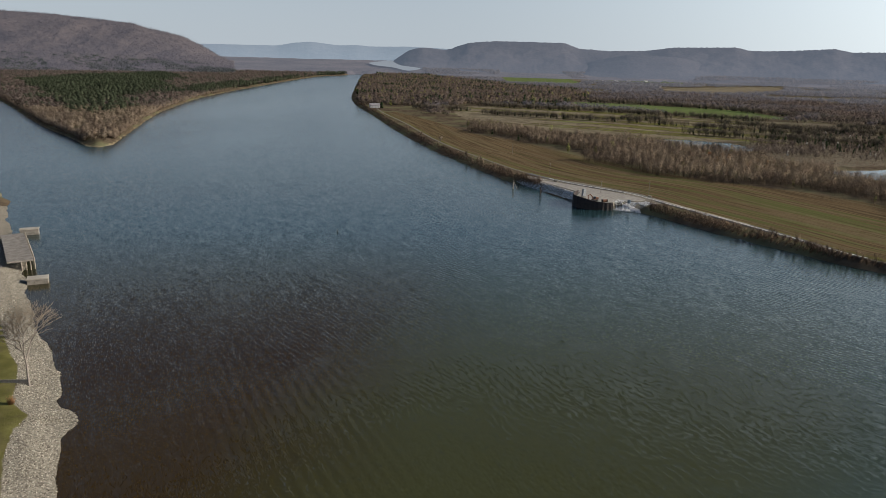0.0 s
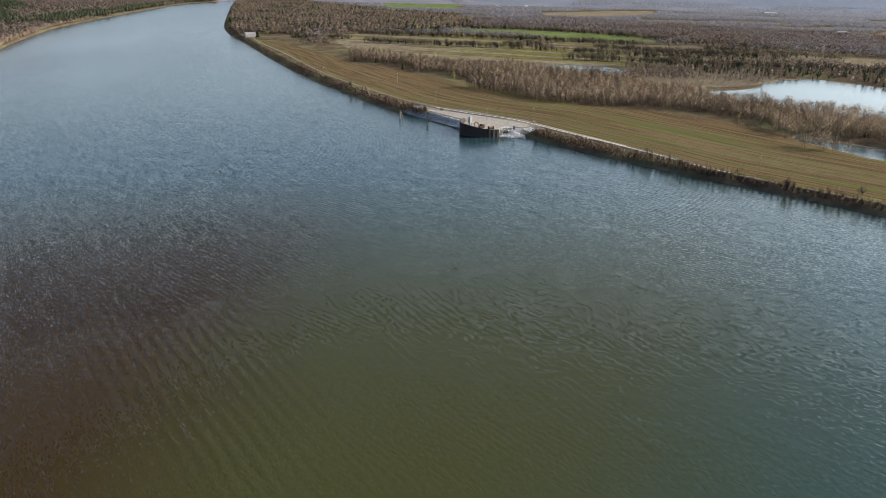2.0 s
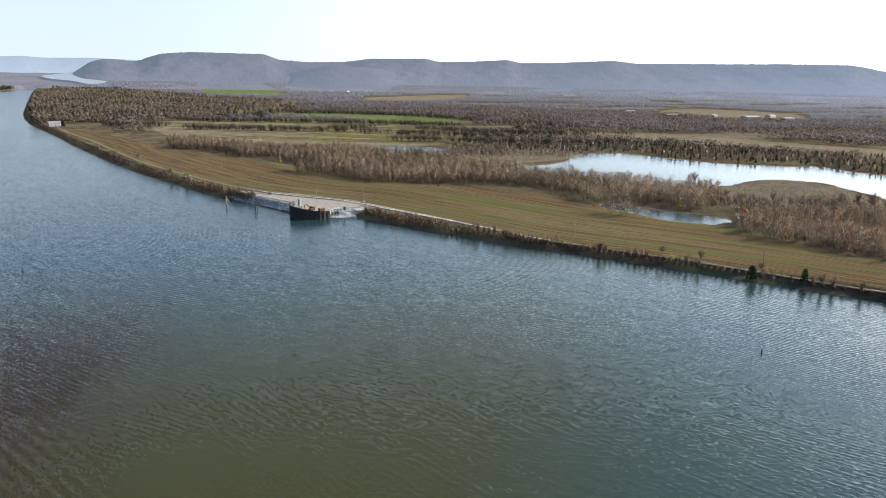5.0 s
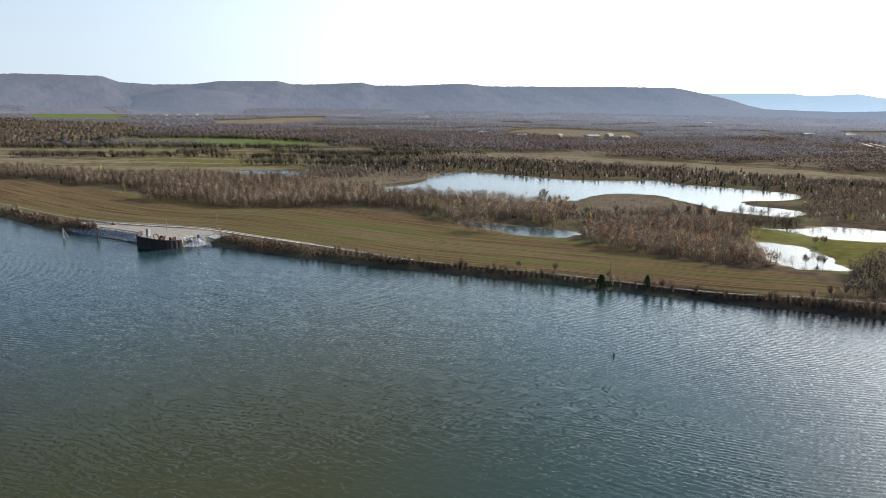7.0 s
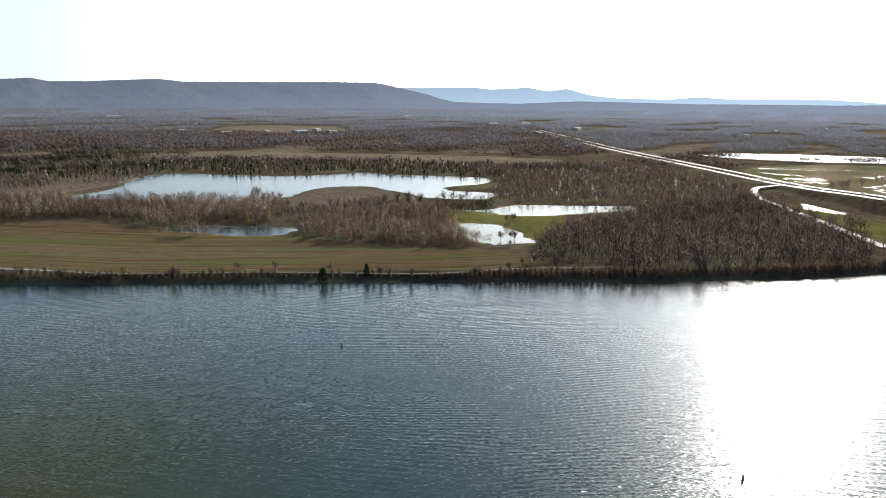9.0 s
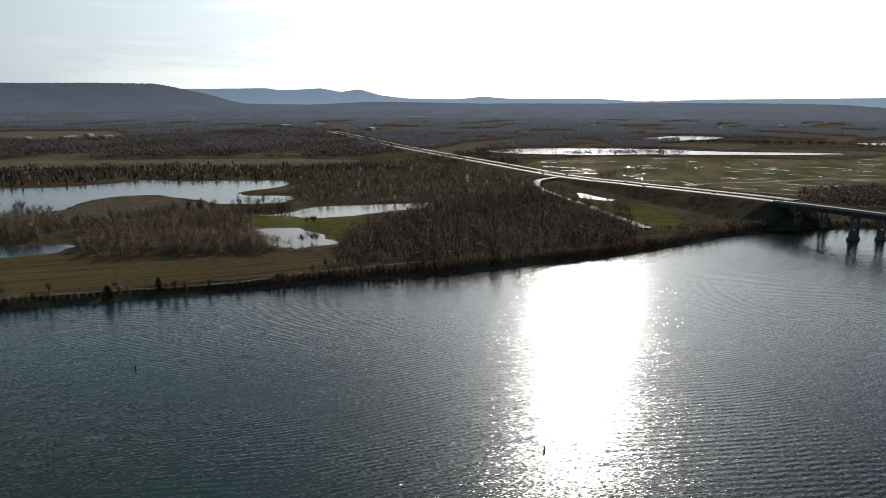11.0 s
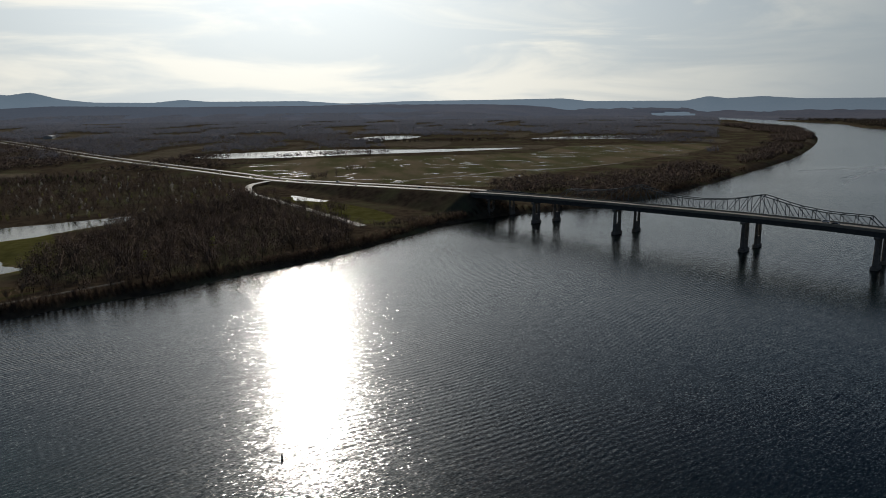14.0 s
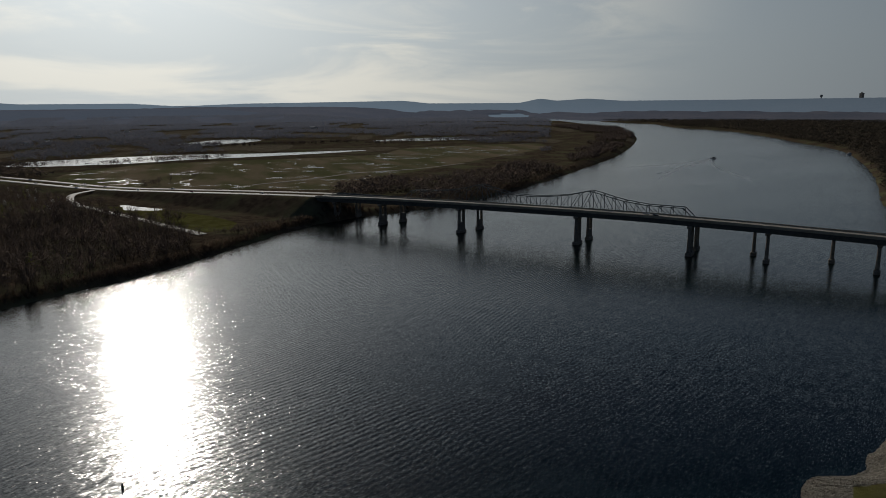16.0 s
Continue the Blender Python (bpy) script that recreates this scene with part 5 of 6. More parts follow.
for x, y, h in ((366, 352, 6), (368, 760, 6), (880, 300, 8), (860, 330, 7), (905, 280, 7)):
    tree("blossom_tree", split_form(leafy_form(170, 120, 0.26)), x, y, h, BARK, BLOSSOM, "small tree in pale blossom at the wood's edge", "blossom trees")
for x, y, h in ((430, 128, 9), (470, 96, 9), (448, 430, 7), (414, 396, 8), (500, 330, 8)):
    tree("budding_tree", split_form(leafy_form(171, 150, 0.34)), x, y, h, BARK, BUDS, "tree in yellow-green bud at the wood's edge", "budding trees")


# ---- roads ----
ASPHALT = simple("grey_asphalt", (0.075, 0.07, 0.066), (0.125, 0.117, 0.108), 0.3, 0.95, spec=0.1)
CONCRETE = simple("pale_concrete", (0.24, 0.208, 0.162), (0.38, 0.338, 0.27), 0.25, 0.7, relief=0.02)
DARK_CONCRETE = simple("weathered_concrete", (0.13, 0.114, 0.094), (0.26, 0.228, 0.188), 0.4, 0.95, relief=0.03)
GRAVEL = simple("grey_gravel", (0.17, 0.15, 0.122), (0.30, 0.27, 0.222), 0.4, 0.95, relief=0.06)
DIRT = simple("pale_dirt_track", (0.17, 0.14, 0.105), (0.28, 0.245, 0.19), 0.6, 0.95, relief=0.05)
EARTH = simple("brown_earth_track", (0.09, 0.072, 0.05), (0.155, 0.125, 0.09), 0.6, 0.95, relief=0.05)
STEEL = simple("painted_truss_steel", (0.09, 0.098, 0.10), (0.17, 0.175, 0.17), 0.8, 0.6, 0.2)
GIRDER = simple("dark_girder_steel", (0.06, 0.065, 0.065), (0.11, 0.11, 0.105), 0.6, 0.6, 0.3)
RUSTY = simple("rusty_sheet_piles", (0.022, 0.019, 0.018), (0.055, 0.040, 0.033), 0.9, 0.85, 0.0, relief=0.03)
WOOD = simple("grey_weathered_timber", (0.17, 0.14, 0.11), (0.31, 0.265, 0.21), 2.0, 0.9, relief=0.02)
PAINT = simple("white_paint", (0.62, 0.61, 0.58), (0.80, 0.79, 0.77), 1.0, 0.5)
LINE_PAINT = simple("road_line_paint", (0.55, 0.53, 0.45), (0.72, 0.70, 0.62), 1.0, 0.6)
ORANGE = simple("rusty_orange_paint", (0.10, 0.045, 0.025), (0.24, 0.10, 0.045), 1.5, 0.6)
BLACK = simple("black_rubber", (0.02, 0.02, 0.02), (0.045, 0.045, 0.045), 3.0, 0.8)
GLASS_DARK = simple("dark_window_glass", (0.02, 0.025, 0.03), (0.04, 0.045, 0.05), 0.5, 0.08, spec=0.6)
ROOF = simple("grey_shingle_roof", (0.16, 0.15, 0.15), (0.28, 0.265, 0.255), 1.0, 0.9)
METAL_ROOF = simple("pale_metal_roof", (0.24, 0.24, 0.24), (0.36, 0.36, 0.36), 0.2, 0.85, spec=0.1)
SIDING = simple("pale_siding", (0.33, 0.32, 0.30), (0.46, 0.45, 0.42), 0.5, 0.8)
GREEN_PAINT = simple("green_buoy_paint", (0.02, 0.06, 0.03), (0.04, 0.10, 0.05), 2.0, 0.5)
DARK_PAINT = simple("dark_buoy_paint", (0.025, 0.025, 0.025), (0.07, 0.065, 0.06), 2.0, 0.5)
CAR_PAINTS = [simple("car_paint_" + k, c, tuple(v * 1.3 for v in c), 0.5, 0.25, 0.2, spec=0.5)
              for k, c in (("white", (0.55, 0.55, 0.55)), ("silver", (0.32, 0.33, 0.34)), ("dark", (0.03, 0.032, 0.036)), ("red", (0.22, 0.03, 0.025)))]


def ribbon(name, line, half, lift, mat, label, category, height=None, shift=0.0, thick=0.3, kind="structure", parent=None):
    """A road laid along a line: a strip with edges going down into the ground."""
    line = np.asarray(line, float)
    d = np.gradient(line, axis=0)
    d /= np.linalg.norm(d, axis=1)[:, None]
    side = np.stack([d[:, 1], -d[:, 0]], 1)
    mid = line + side * shift
    z = (land_height(mid[:, 0], mid[:, 1])[0] if height is None else height(mid[:, 0], mid[:, 1])) + lift
    z = np.convolve(np.pad(z, 3, "edge"), np.full(7, 1 / 7), "valid")
    rows = []
    for off, drop in ((-half - 0.3, -thick), (-half, 0), (0, 0.04), (half, 0), (half + 0.3, -thick)):
        p = mid + side * off
        rows.append(np.stack([p[:, 0], p[:, 1], z + drop], 1))
    verts = np.stack(rows, 1).reshape(-1, 3)
    ob = mesh_object(name, verts, grid_faces(len(line), 5), mat, parent)
    return tagged(ob, label, category, kind=kind) if parent is None else ob


AXIS, ACROSS, HUB = np.array((-0.7699, -0.6381)), np.array((0.6381, -0.7699)), np.array((860.0, 103.0))


def on_axis(along, across=0.0):
    p = HUB + AXIS * along + ACROSS * across
    return float(p[0]), float(p[1])


NEAR_OUT = smooth_line([(1900, 905), (1505, 615), (1318, 478), (1162, 354), (1039, 250), (945, 173), on_axis(0), on_axis(60), on_axis(150), on_axis(322)], step=12)
FAR_OUT = smooth_line([(1912, 884), (1519, 596), (1333, 460), (1177, 336), (1053, 233), (959, 155), on_axis(0, 20), on_axis(60, 20), on_axis(150, 20), on_axis(322, 20)], step=12)


def road_height(x, y):
    return highway_height(x, y) + rise(x, y)


PAVED = int(np.argmin(np.abs(ROAD_LINE[:, 1] - 350)))
BEND = int(np.argmin(np.abs(ROAD_LINE[:, 1] - 600)))
ribbon("track_4", ROAD_LINE[:BEND + 1], 1.6, 0.11, EARTH, "brown earth track beside the field", "track")
ribbon("road_1", ROAD_LINE[BEND:PAVED], 3.0, 0.12, ASPHALT, "narrow grey asphalt road along the river bank", "road")
ribbon("track_3", ROAD_LINE[PAVED - 1:], 1.7, 0.11, EARTH, "brown earth track along the river bank", "track")
ribbon("road_2", NEAR_OUT, 4.4, 0.06, CONCRETE, "pale concrete highway carriageway on a low embankment", "highway", road_height)
ribbon("road_3", FAR_OUT, 4.0, 0.06, CONCRETE, "pale concrete highway carriageway running beside the other", "highway", road_height)
ribbon("road_4", RAMP_LINE, 3.4, 0.15, CONCRETE, "pale slip road curving from the highway to the shore", "road",
       lambda x, y: np.maximum(land_height(x, y)[0], 4.6 + 2.0 * step(np.asarray(x), 700, 850)))
ribbon("track_1", smooth_line(PLAN["track"], step=10), 3.0, 0.10, DIRT, "pale dirt track across the marsh", "track")
ribbon("track_2", smooth_line([(150, 503), (165, 468), (176, 445), (187, 422)], step=4), 2.2, 0.12, DIRT, "pale dirt track on the bank's edge", "track")
ribbon("road_line_1", NEAR_OUT, 0.12, 0.13, LINE_PAINT, "worn white lane line", "road marking", road_height, thick=0.02)
ribbon("road_line_2", ROAD_LINE[BEND + 4:PAVED], 0.10, 0.19, LINE_PAINT, "worn yellow lane line", "road marking", thick=0.02)


def slab(name, outline, low, high, mat, parent=None):
    """A flat slab of any outline."""
    bm = bmesh.new()
    base = [bm.verts.new((x, y, low)) for x, y in outline]
    face = bm.faces.new(base)
    up = bmesh.ops.extrude_face_region(bm, geom=[face])["geom"]
    bmesh.ops.translate(bm, vec=(0, 0, high - low), verts=[v for v in up if isinstance(v, bmesh.types.BMVert)])
    bmesh.ops.triangulate(bm, faces=[f for f in bm.faces if len(f.verts) > 4])
    return part(name, bm, mat, parent)


tagged(slab("gravel_yard", smooth_line([(74, 566), (84, 546), (95, 526), (104, 509), (118, 495), (133, 486), (143, 494), (134, 510), (104, 543)], True, 5), 2.5, 4.5, GRAVEL),
       "pale grey gravel landing yard beside the river", "yard", kind="structure")


# ---- bridges ----
def deck_height(along):
    return float(np.interp(along, [285, 348, 402, 462, 560, 610, 680, 740, 900], [18.1, 20.4, 22.0, 23.2, 24.4, 24.4, 23.4, 22.0, 17.5]))


def long_strip(name, a0, a1, x0, x1, low, high, mat, parent, across=0.0, top=deck_height, count=24):
    """A beam that follows the deck's rise between two lines across."""
    bm = bmesh.new()
    loops = []
    for a in np.linspace(a0, a1, count):
        z = top(a)
        loops.append([bm.verts.new((*on_axis(a, across + c), z + h)) for c, h in ((x0, low), (x1, low), (x1, high), (x0, high))])
    for p, q in zip(loops, loops[1:]):
        for k in range(4):
            bm.faces.new((p[k], p[(k + 1) % 4], q[(k + 1) % 4], q[k]))
    bm.faces.new(loops[0])
    bm.faces.new(loops[-1][::-1])
    return part(name, bm, mat, parent)


TURN = math.degrees(math.atan2(AXIS[1], AXIS[0]))


def pier(parent, along, across, top, wide=9.0, columns=2, mat=None, thick=2.2):
    """A river pier: cap, columns, a web low down and a footing in the water."""
    m = pose(*on_axis(along, across), 0, 0, 0, TURN)
    bm = bmesh.new()
    block(bm, -thick * 0.75, -wide / 2 - 0.9, top - 1.7, thick * 0.75, wide / 2 + 0.9, top, 0.35, m)
    cap = part("pier_cap", bm, mat, parent)
    for k in range(columns):
        y = (k - (columns - 1) / 2) * (wide - thick)
        bm = bmesh.new()
        made = bmesh.ops.create_cone(bm, segments=12, radius1=thick * 0.62, radius2=thick * 0.5, depth=top + 1.0, cap_ends=True)["verts"]
        bmesh.ops.transform(bm, matrix=m @ Matrix.Translation((0, y, top / 2 - 2.2)), verts=made)
        part("pier_column", bm, mat, parent)
    if columns > 1:
        bm = bmesh.new()
        block(bm, -thick * 0.42, -wide / 2 + 0.6, -3, thick * 0.42, wide / 2 - 0.6, top * 0.42, 0.2, m)
        part("pier_web", bm, mat, parent)
    bm = bmesh.new()
    block(bm, -thick * 0.9, -wide / 2 - 0.4, -5, thick * 0.9, wide / 2 + 0.4, 2.2, 0.5, m)
    part("pier_footing", bm, mat, parent)
    return cap


bridge = new("girder_bridge")
tagged(bridge, "long concrete highway bridge on dark steel girders", "bridge")
long_strip("deck", 322, 980, -6.2, 6.2, -0.9, 0.0, CONCRETE, bridge, count=40)
for x in (-4.6, -1.55, 1.55, 4.6):
    long_strip("girder", 322, 980, x - 0.25, x + 0.25, -4.2, -0.9, GIRDER, bridge, count=40)
for x in (-6.2, 5.8):
    long_strip("parapet", 322, 980, x, x + 0.4, 0.0, 0.85, CONCRETE, bridge, count=40)
for a in (341, 389, 463.5, 558, 635, 681, 740, 800, 860):
    pier(bridge, a, 0, deck_height(a) - 4.2, 9.0 if a < 650 else 5.0, 2 if a < 650 else 1, DARK_CONCRETE, 2.4 if a < 650 else 2.0)

truss = new("truss_bridge")
tagged(truss, "old grey steel cantilever truss bridge beside the newer span", "bridge")
OFF = 20.0


def truss_floor(along):
    return float(np.interp(along, [322, 400, 462, 640, 740, 900], [18.5, 19.3, 20.0, 20.3, 19.0, 15.0]))


long_strip("deck", 322, 980, -3.6, 3.6, -0.5, 0.4, ASPHALT, truss, OFF, truss_floor, 40)
for x in (-3.4, 3.0):
    long_strip("floor_beam", 322, 980, x, x + 0.4, -1.6, -0.5, STEEL, truss, OFF, truss_floor, 40)
for x in (-3.7, 3.55):
    long_strip("railing", 640, 980, x, x + 0.15, 0.4, 1.4, STEEL, truss, OFF, truss_floor, 20)
    long_strip("railing", 322, 400, x, x + 0.15, 0.4, 1.4, STEEL, truss, OFF, truss_floor, 8)
stations = [397 + 72.4 * k / 7 for k in range(8)] + [469.4 + 91.2 * k / 11 for k in range(1, 12)] + [560.6 + 73.4 * k / 9 for k in range(1, 10)]


def truss_top(a):
    return float(np.interp(a, [404, 422, 444, 457, 469.4, 479, 494, 506, 518, 533, 544, 560.6, 572, 582, 602, 627],
                           [27.4, 27.6, 29.6, 32.2, 35.6, 33.3, 30.3, 29.3, 29.2, 30.5, 32.0, 35.9, 33.3, 30.6, 28.3, 28.1]))


for side in (-3.9, 3.9):
    tops = [Vector((*on_axis(a, OFF + side), truss_top(a))) for a in stations]
    floors = [Vector((*on_axis(a, OFF + side), truss_floor(a))) for a in stations]
    for k in range(len(stations) - 1):
        last = k == len(stations) - 2
        bm = bmesh.new()
        bar(bm, floors[k], floors[k + 1], 0.45, 0.5)
        part("bottom_chord", bm, STEEL, truss)
        bm = bmesh.new()
        if k == 0:
            bar(bm, floors[0], tops[1], 0.5, 0.5)
        elif last:
            bar(bm, tops[k], floors[k + 1], 0.5, 0.5)
        else:
            bar(bm, tops[k], tops[k + 1], 0.5, 0.5)
        part("top_chord", bm, STEEL, truss)
        if 0 < k:
            bm = bmesh.new()
            bar(bm, floors[k], tops[k], 0.32, 0.32)
            part("post", bm, STEEL, truss)
        if 0 < k and not last:
            bm = bmesh.new()
            down = (k < 7) or (13 <= k < 18)
            bar(bm, floors[k] if down else tops[k], tops[k + 1] if down else floors[k + 1], 0.3, 0.3)
            half = (floors[k] + tops[k + 1]) / 2 if down else (tops[k] + floors[k + 1]) / 2
            bar(bm, half, floors[k + 1] if down else floors[k], 0.18, 0.18)
            part("diagonal", bm, STEEL, truss)
for a in stations[1:-1]:
    bm = bmesh.new()
    bar(bm, (*on_axis(a, OFF - 3.9), truss_top(a)), (*on_axis(a, OFF + 3.9), truss_top(a)), 0.3, 0.3)
    z = max(truss_floor(a) + 5.5, truss_top(a) - 3)
    bar(bm, (*on_axis(a, OFF - 3.9), truss_top(a)), (*on_axis(a, OFF), z), 0.16, 0.16)
    bar(bm, (*on_axis(a, OFF + 3.9), truss_top(a)), (*on_axis(a, OFF), z), 0.16, 0.16)
    part("sway_brace", bm, STEEL, truss)
for a, wide in ((348, 7), (395.5, 8), (469, 8), (559.5, 8), (635, 8), (671, 4.5), (716, 4.5), (761, 4.5), (806, 4.5), (851, 4.5)):
    pier(truss, a, OFF, truss_floor(a) - 1.6, wide, 2 if wide > 6 else 1, DARK_CONCRETE, 2.0)


# ---- vehicles ----
def car(x, y, z, turn, paint, tall=1.45, length=4.6):
    ob = thing("car", x, y, z, turn)
    bm = bmesh.new()
    block(bm, -length / 2, -0.9, 0.35, length / 2, 0.9, 0.95, 0.15)
    part("body", bm, paint, ob)
    bm = bmesh.new()
    made = bmesh.ops.create_cube(bm, size=1.0)["verts"]
    for v in made:
        shrink = 0.72 if v.co.z > 0 else 1.0
        v.co = Vector((v.co.x * length * 0.56 * shrink - 0.15, v.co.y * 1.6 * (0.85 if v.co.z > 0 else 1), 0.95 + (v.co.z + 0.5) * (tall - 0.95)))
    part("cabin", bm, GLASS_DARK, ob)
    bm = bmesh.new()
    block(bm, -length * 0.19 - 0.15, -0.66, tall - 0.03, length * 0.19 - 0.15, 0.66, tall + 0.03, 0.02)
    part("roof", bm, paint, ob)
    for wx in (-length * 0.31, length * 0.31):
        for wy in (-0.82, 0.82):
            bm = bmesh.new()
            tube(bm, (wx, wy - 0.1, 0.33), (wx, wy + 0.1, 0.33), 0.33, sides=12)
            wheel = part("wheel", bm, BLACK, ob)
            bm = bmesh.new()
            tube(bm, (wx, wy - 0.12, 0.33), (wx, wy + 0.12, 0.33), 0.2, sides=10)
            part("rim", bm, METAL_ROOF, wheel)
    return ob


CARS = [("white", 0), ("silver", 1), ("dark", 2), ("red", 3)]
for a, across, k in ((-30, 2.5, 0), (-60, 18, 1), (-12, 19, 2), (-120, -2.2, 2), (-170, 22, 0), (-260, 2.5, 1), (-330, -2, 2), (70, 2.2, 0), (105, 18.5, 1), (160, -2.3, 3), (612, -2.3, 2), (605, 2.2, 0),
                     (-420, 2.0, 0), (-520, 20, 2), (250, 2.4, 2)):
    x, y = on_axis(a, across)
    z = deck_height(a) if a > 322 else float(highway_height(np.array([x]), np.array([y]))[0]) + 0.1
    turn = TURN
    if a < -20:
        line = NEAR_OUT if across < 10 else FAR_OUT
        i = int(np.argmin(np.hypot(line[:, 0] - x, line[:, 1] - y)))
        d = line[min(i + 1, len(line) - 1)] - line[i]
        d /= np.linalg.norm(d)
        off = (across if across < 10 else across - 20)
        x, y = line[i][0] + d[1] * off, line[i][1] - d[0] * off
        turn = math.degrees(math.atan2(d[1], d[0]))
    tagged(car(x, y, z, turn, CAR_PAINTS[CARS[k][1]]), CARS[k][0] + " car on the concrete highway", "car", "cars on the highway")


# ---- the landing ----
dock = thing("sheet_pile_dock", 0, 0, 0)
tagged(dock, "rusty dark sheet-pile dock filled with gravel", "dock")
wall = smooth_line([(98, 509), (93.5, 499), (91, 487), (94.5, 480), (101.5, 475.4), (108.5, 474), (116, 475.5)], step=1.4)


def wall_top(p):
    return float(np.interp(p[0], [91, 95, 102, 116], [8.0, 7.6, 6.2, 4.6]))


bm = bmesh.new()
d = np.gradient(wall, axis=0)
d /= np.linalg.norm(d, axis=1)[:, None]
side = np.stack([d[:, 1], -d[:, 0]], 1)
rows = []
for k, (p, s) in enumerate(zip(wall, side)):
    q = p - s * (0.22 if k % 2 else 0.0)
    rows.append([bm.verts.new((*q, -3)), bm.verts.new((*q, wall_top(p))), bm.verts.new((*(q + s * 0.5), wall_top(p))), bm.verts.new((*(q + s * 0.5), -3))])
for a, b in zip(rows, rows[1:]):
    for k in range(4):
        bm.faces.new((a[k], a[(k + 1) % 4], b[(k + 1) % 4], b[k]))
part("pile_wall", bm, RUSTY, dock)
bm = bmesh.new()
for a, b in zip(wall, wall[1:]):
    bar(bm, (*a, wall_top(a) + 0.1), (*b, wall_top(b) + 0.1), 0.7, 0.3)
part("cap_rail", bm, RUSTY, dock)
slab("gravel_fill", [(99, 509), (95, 499), (92.5, 488), (95.5, 481.5), (102, 477), (108.5, 475.5), (116, 477), (122, 486), (112, 508)], 1.0, 5.25, GRAVEL, dock)

tower = thing("loading_hopper", 98.5, 492.5, 5.25, 30)
tagged(tower, "upright weathered grey steel hopper on the dock", "hopper")
bm = bmesh.new()
block(bm, -1.2, -0.9, 1.2, 1.2, 0.9, 6.0, 0.12, pose(0, 0, 0, 0, 5, 0))
part("bin", bm, simple("weathered_grey_steel", (0.20, 0.21, 0.21), (0.34, 0.345, 0.34), 1.0, 0.7, 0.2), tower)
for x in (-1, 1):
    for y in (-0.75, 0.75):
        bm = bmesh.new()
        bar(bm, (x, y, -0.1), (x, y, 1.4), 0.25, 0.25)
        part("leg", bm, GIRDER, tower)

digger = thing("excavator", 104.5, 481.5, 5.25, 200)
tagged(digger, "rusty orange excavator with folded boom on the dock", "excavator")
for y in (-1.2, 1.2):
    bm = bmesh.new()
    block(bm, -2.1, y - 0.35, 0, 2.1, y + 0.35, 0.9, 0.3)
    part("track", bm, BLACK, digger)
bm = bmesh.new()
block(bm, -2.2, -1.35, 0.95, 1.6, 1.35, 1.5, 0.1)
block(bm, -2.4, -1.35, 1.5, -0.2, 1.35, 2.5, 0.2)
part("body", bm, ORANGE, digger)
bm = bmesh.new()
block(bm, 0.0, 0.3, 1.5, 1.5, 1.35, 3.0, 0.12)
part("cab", bm, GLASS_DARK, digger)
for a, b, w in (((1.2, -0.2, 1.6), (3.6, -0.2, 4.6), 0.55), ((3.6, -0.2, 4.6), (5.6, -0.2, 3.6), 0.5)):
    bm = bmesh.new()
    bar(bm, a, b, 0.45, w)
    part("boom", bm, ORANGE, digger)
bm = bmesh.new()
bar(bm, (5.6, -0.2, 3.7), (5.0, -0.2, 1.2), 0.4, 0.4)
part("stick", bm, ORANGE, digger)
bm = bmesh.new()
block(bm, 4.4, -0.8, 0.3, 5.5, 0.4, 1.3, 0.2)
part("bucket", bm, RUSTY, digger)
winch = thing("winch", 110.5, 477.5, 5.25, 20)
tagged(winch, "rusty red winch drum on the dock", "winch")
bm = bmesh.new()
tube(bm, (-1.6, 0, 1.0), (1.6, 0, 1.0), 0.9, sides=14)
part("drum", bm, ORANGE, winch)
for x in (-1.8, 1.8):
    bm = bmesh.new()
    block(bm, x - 0.15, -1.1, -0.02, x + 0.15, 1.1, 1.9, 0.1)
    part("frame", bm, RUSTY, winch)
tank = thing("water_tank", 128, 480, 4.35, 0)
tagged(tank, "small blue-grey steel tank on the landing", "tank")
bm = bmesh.new()
tube(bm, (0, 0, -0.02), (0, 0, 2.3), 1.1, sides=16)
part("shell", bm, simple("blue_grey_steel", (0.12, 0.15, 0.18), (0.20, 0.235, 0.26), 1.0, 0.5, 0.2), tank)
bm = bmesh.new()
tube(bm, (0, 0, 2.3), (0, 0, 2.55), 1.05, 0.3, sides=16)
part("lid", bm, STEEL, tank)
gate = thing("field_gate", 170, 446, float(land_height(np.array([170.0]), np.array([446.0]))[0][0]), -40)
tagged(gate, "white pipe gate across the dirt track", "gate")
for z in (0.4, 0.8, 1.2):
    bm = bmesh.new()
    bar(bm, (-2.6, 0, z), (2.6, 0, z), 0.1, 0.1)
    part("rail", bm, PAINT, gate)
for x in (-2.6, 0, 2.6):
    bm = bmesh.new()
    bar(bm, (x, 0, -0.2), (x, 0, 1.35), 0.14, 0.14)
    part("post", bm, PAINT, gate)
for x, y, s in ((150, 508, 1.1), (89, 561, 1.5)):
    z = float(land_height(np.array([float(x)]), np.array([float(y)]))[0][0])
    bm = bmesh.new()
    bmesh.ops.create_icosphere(bm, subdivisions=2, radius=s)
    for v in bm.verts:
        v.co = Vector((v.co.x * 1.3, v.co.y, v.co.z * 0.7)) + noise.noise_vector(v.co * 1.3 + Vector((x, y, 0))) * 0.45 * s
    ob = part("boulder", bm, DARK_CONCRETE)
    ob.matrix_world = pose(x, y, z + s * 0.4)
    tagged(ob, "pale broken block of stone beside the road", "boulder", "landing boulders")
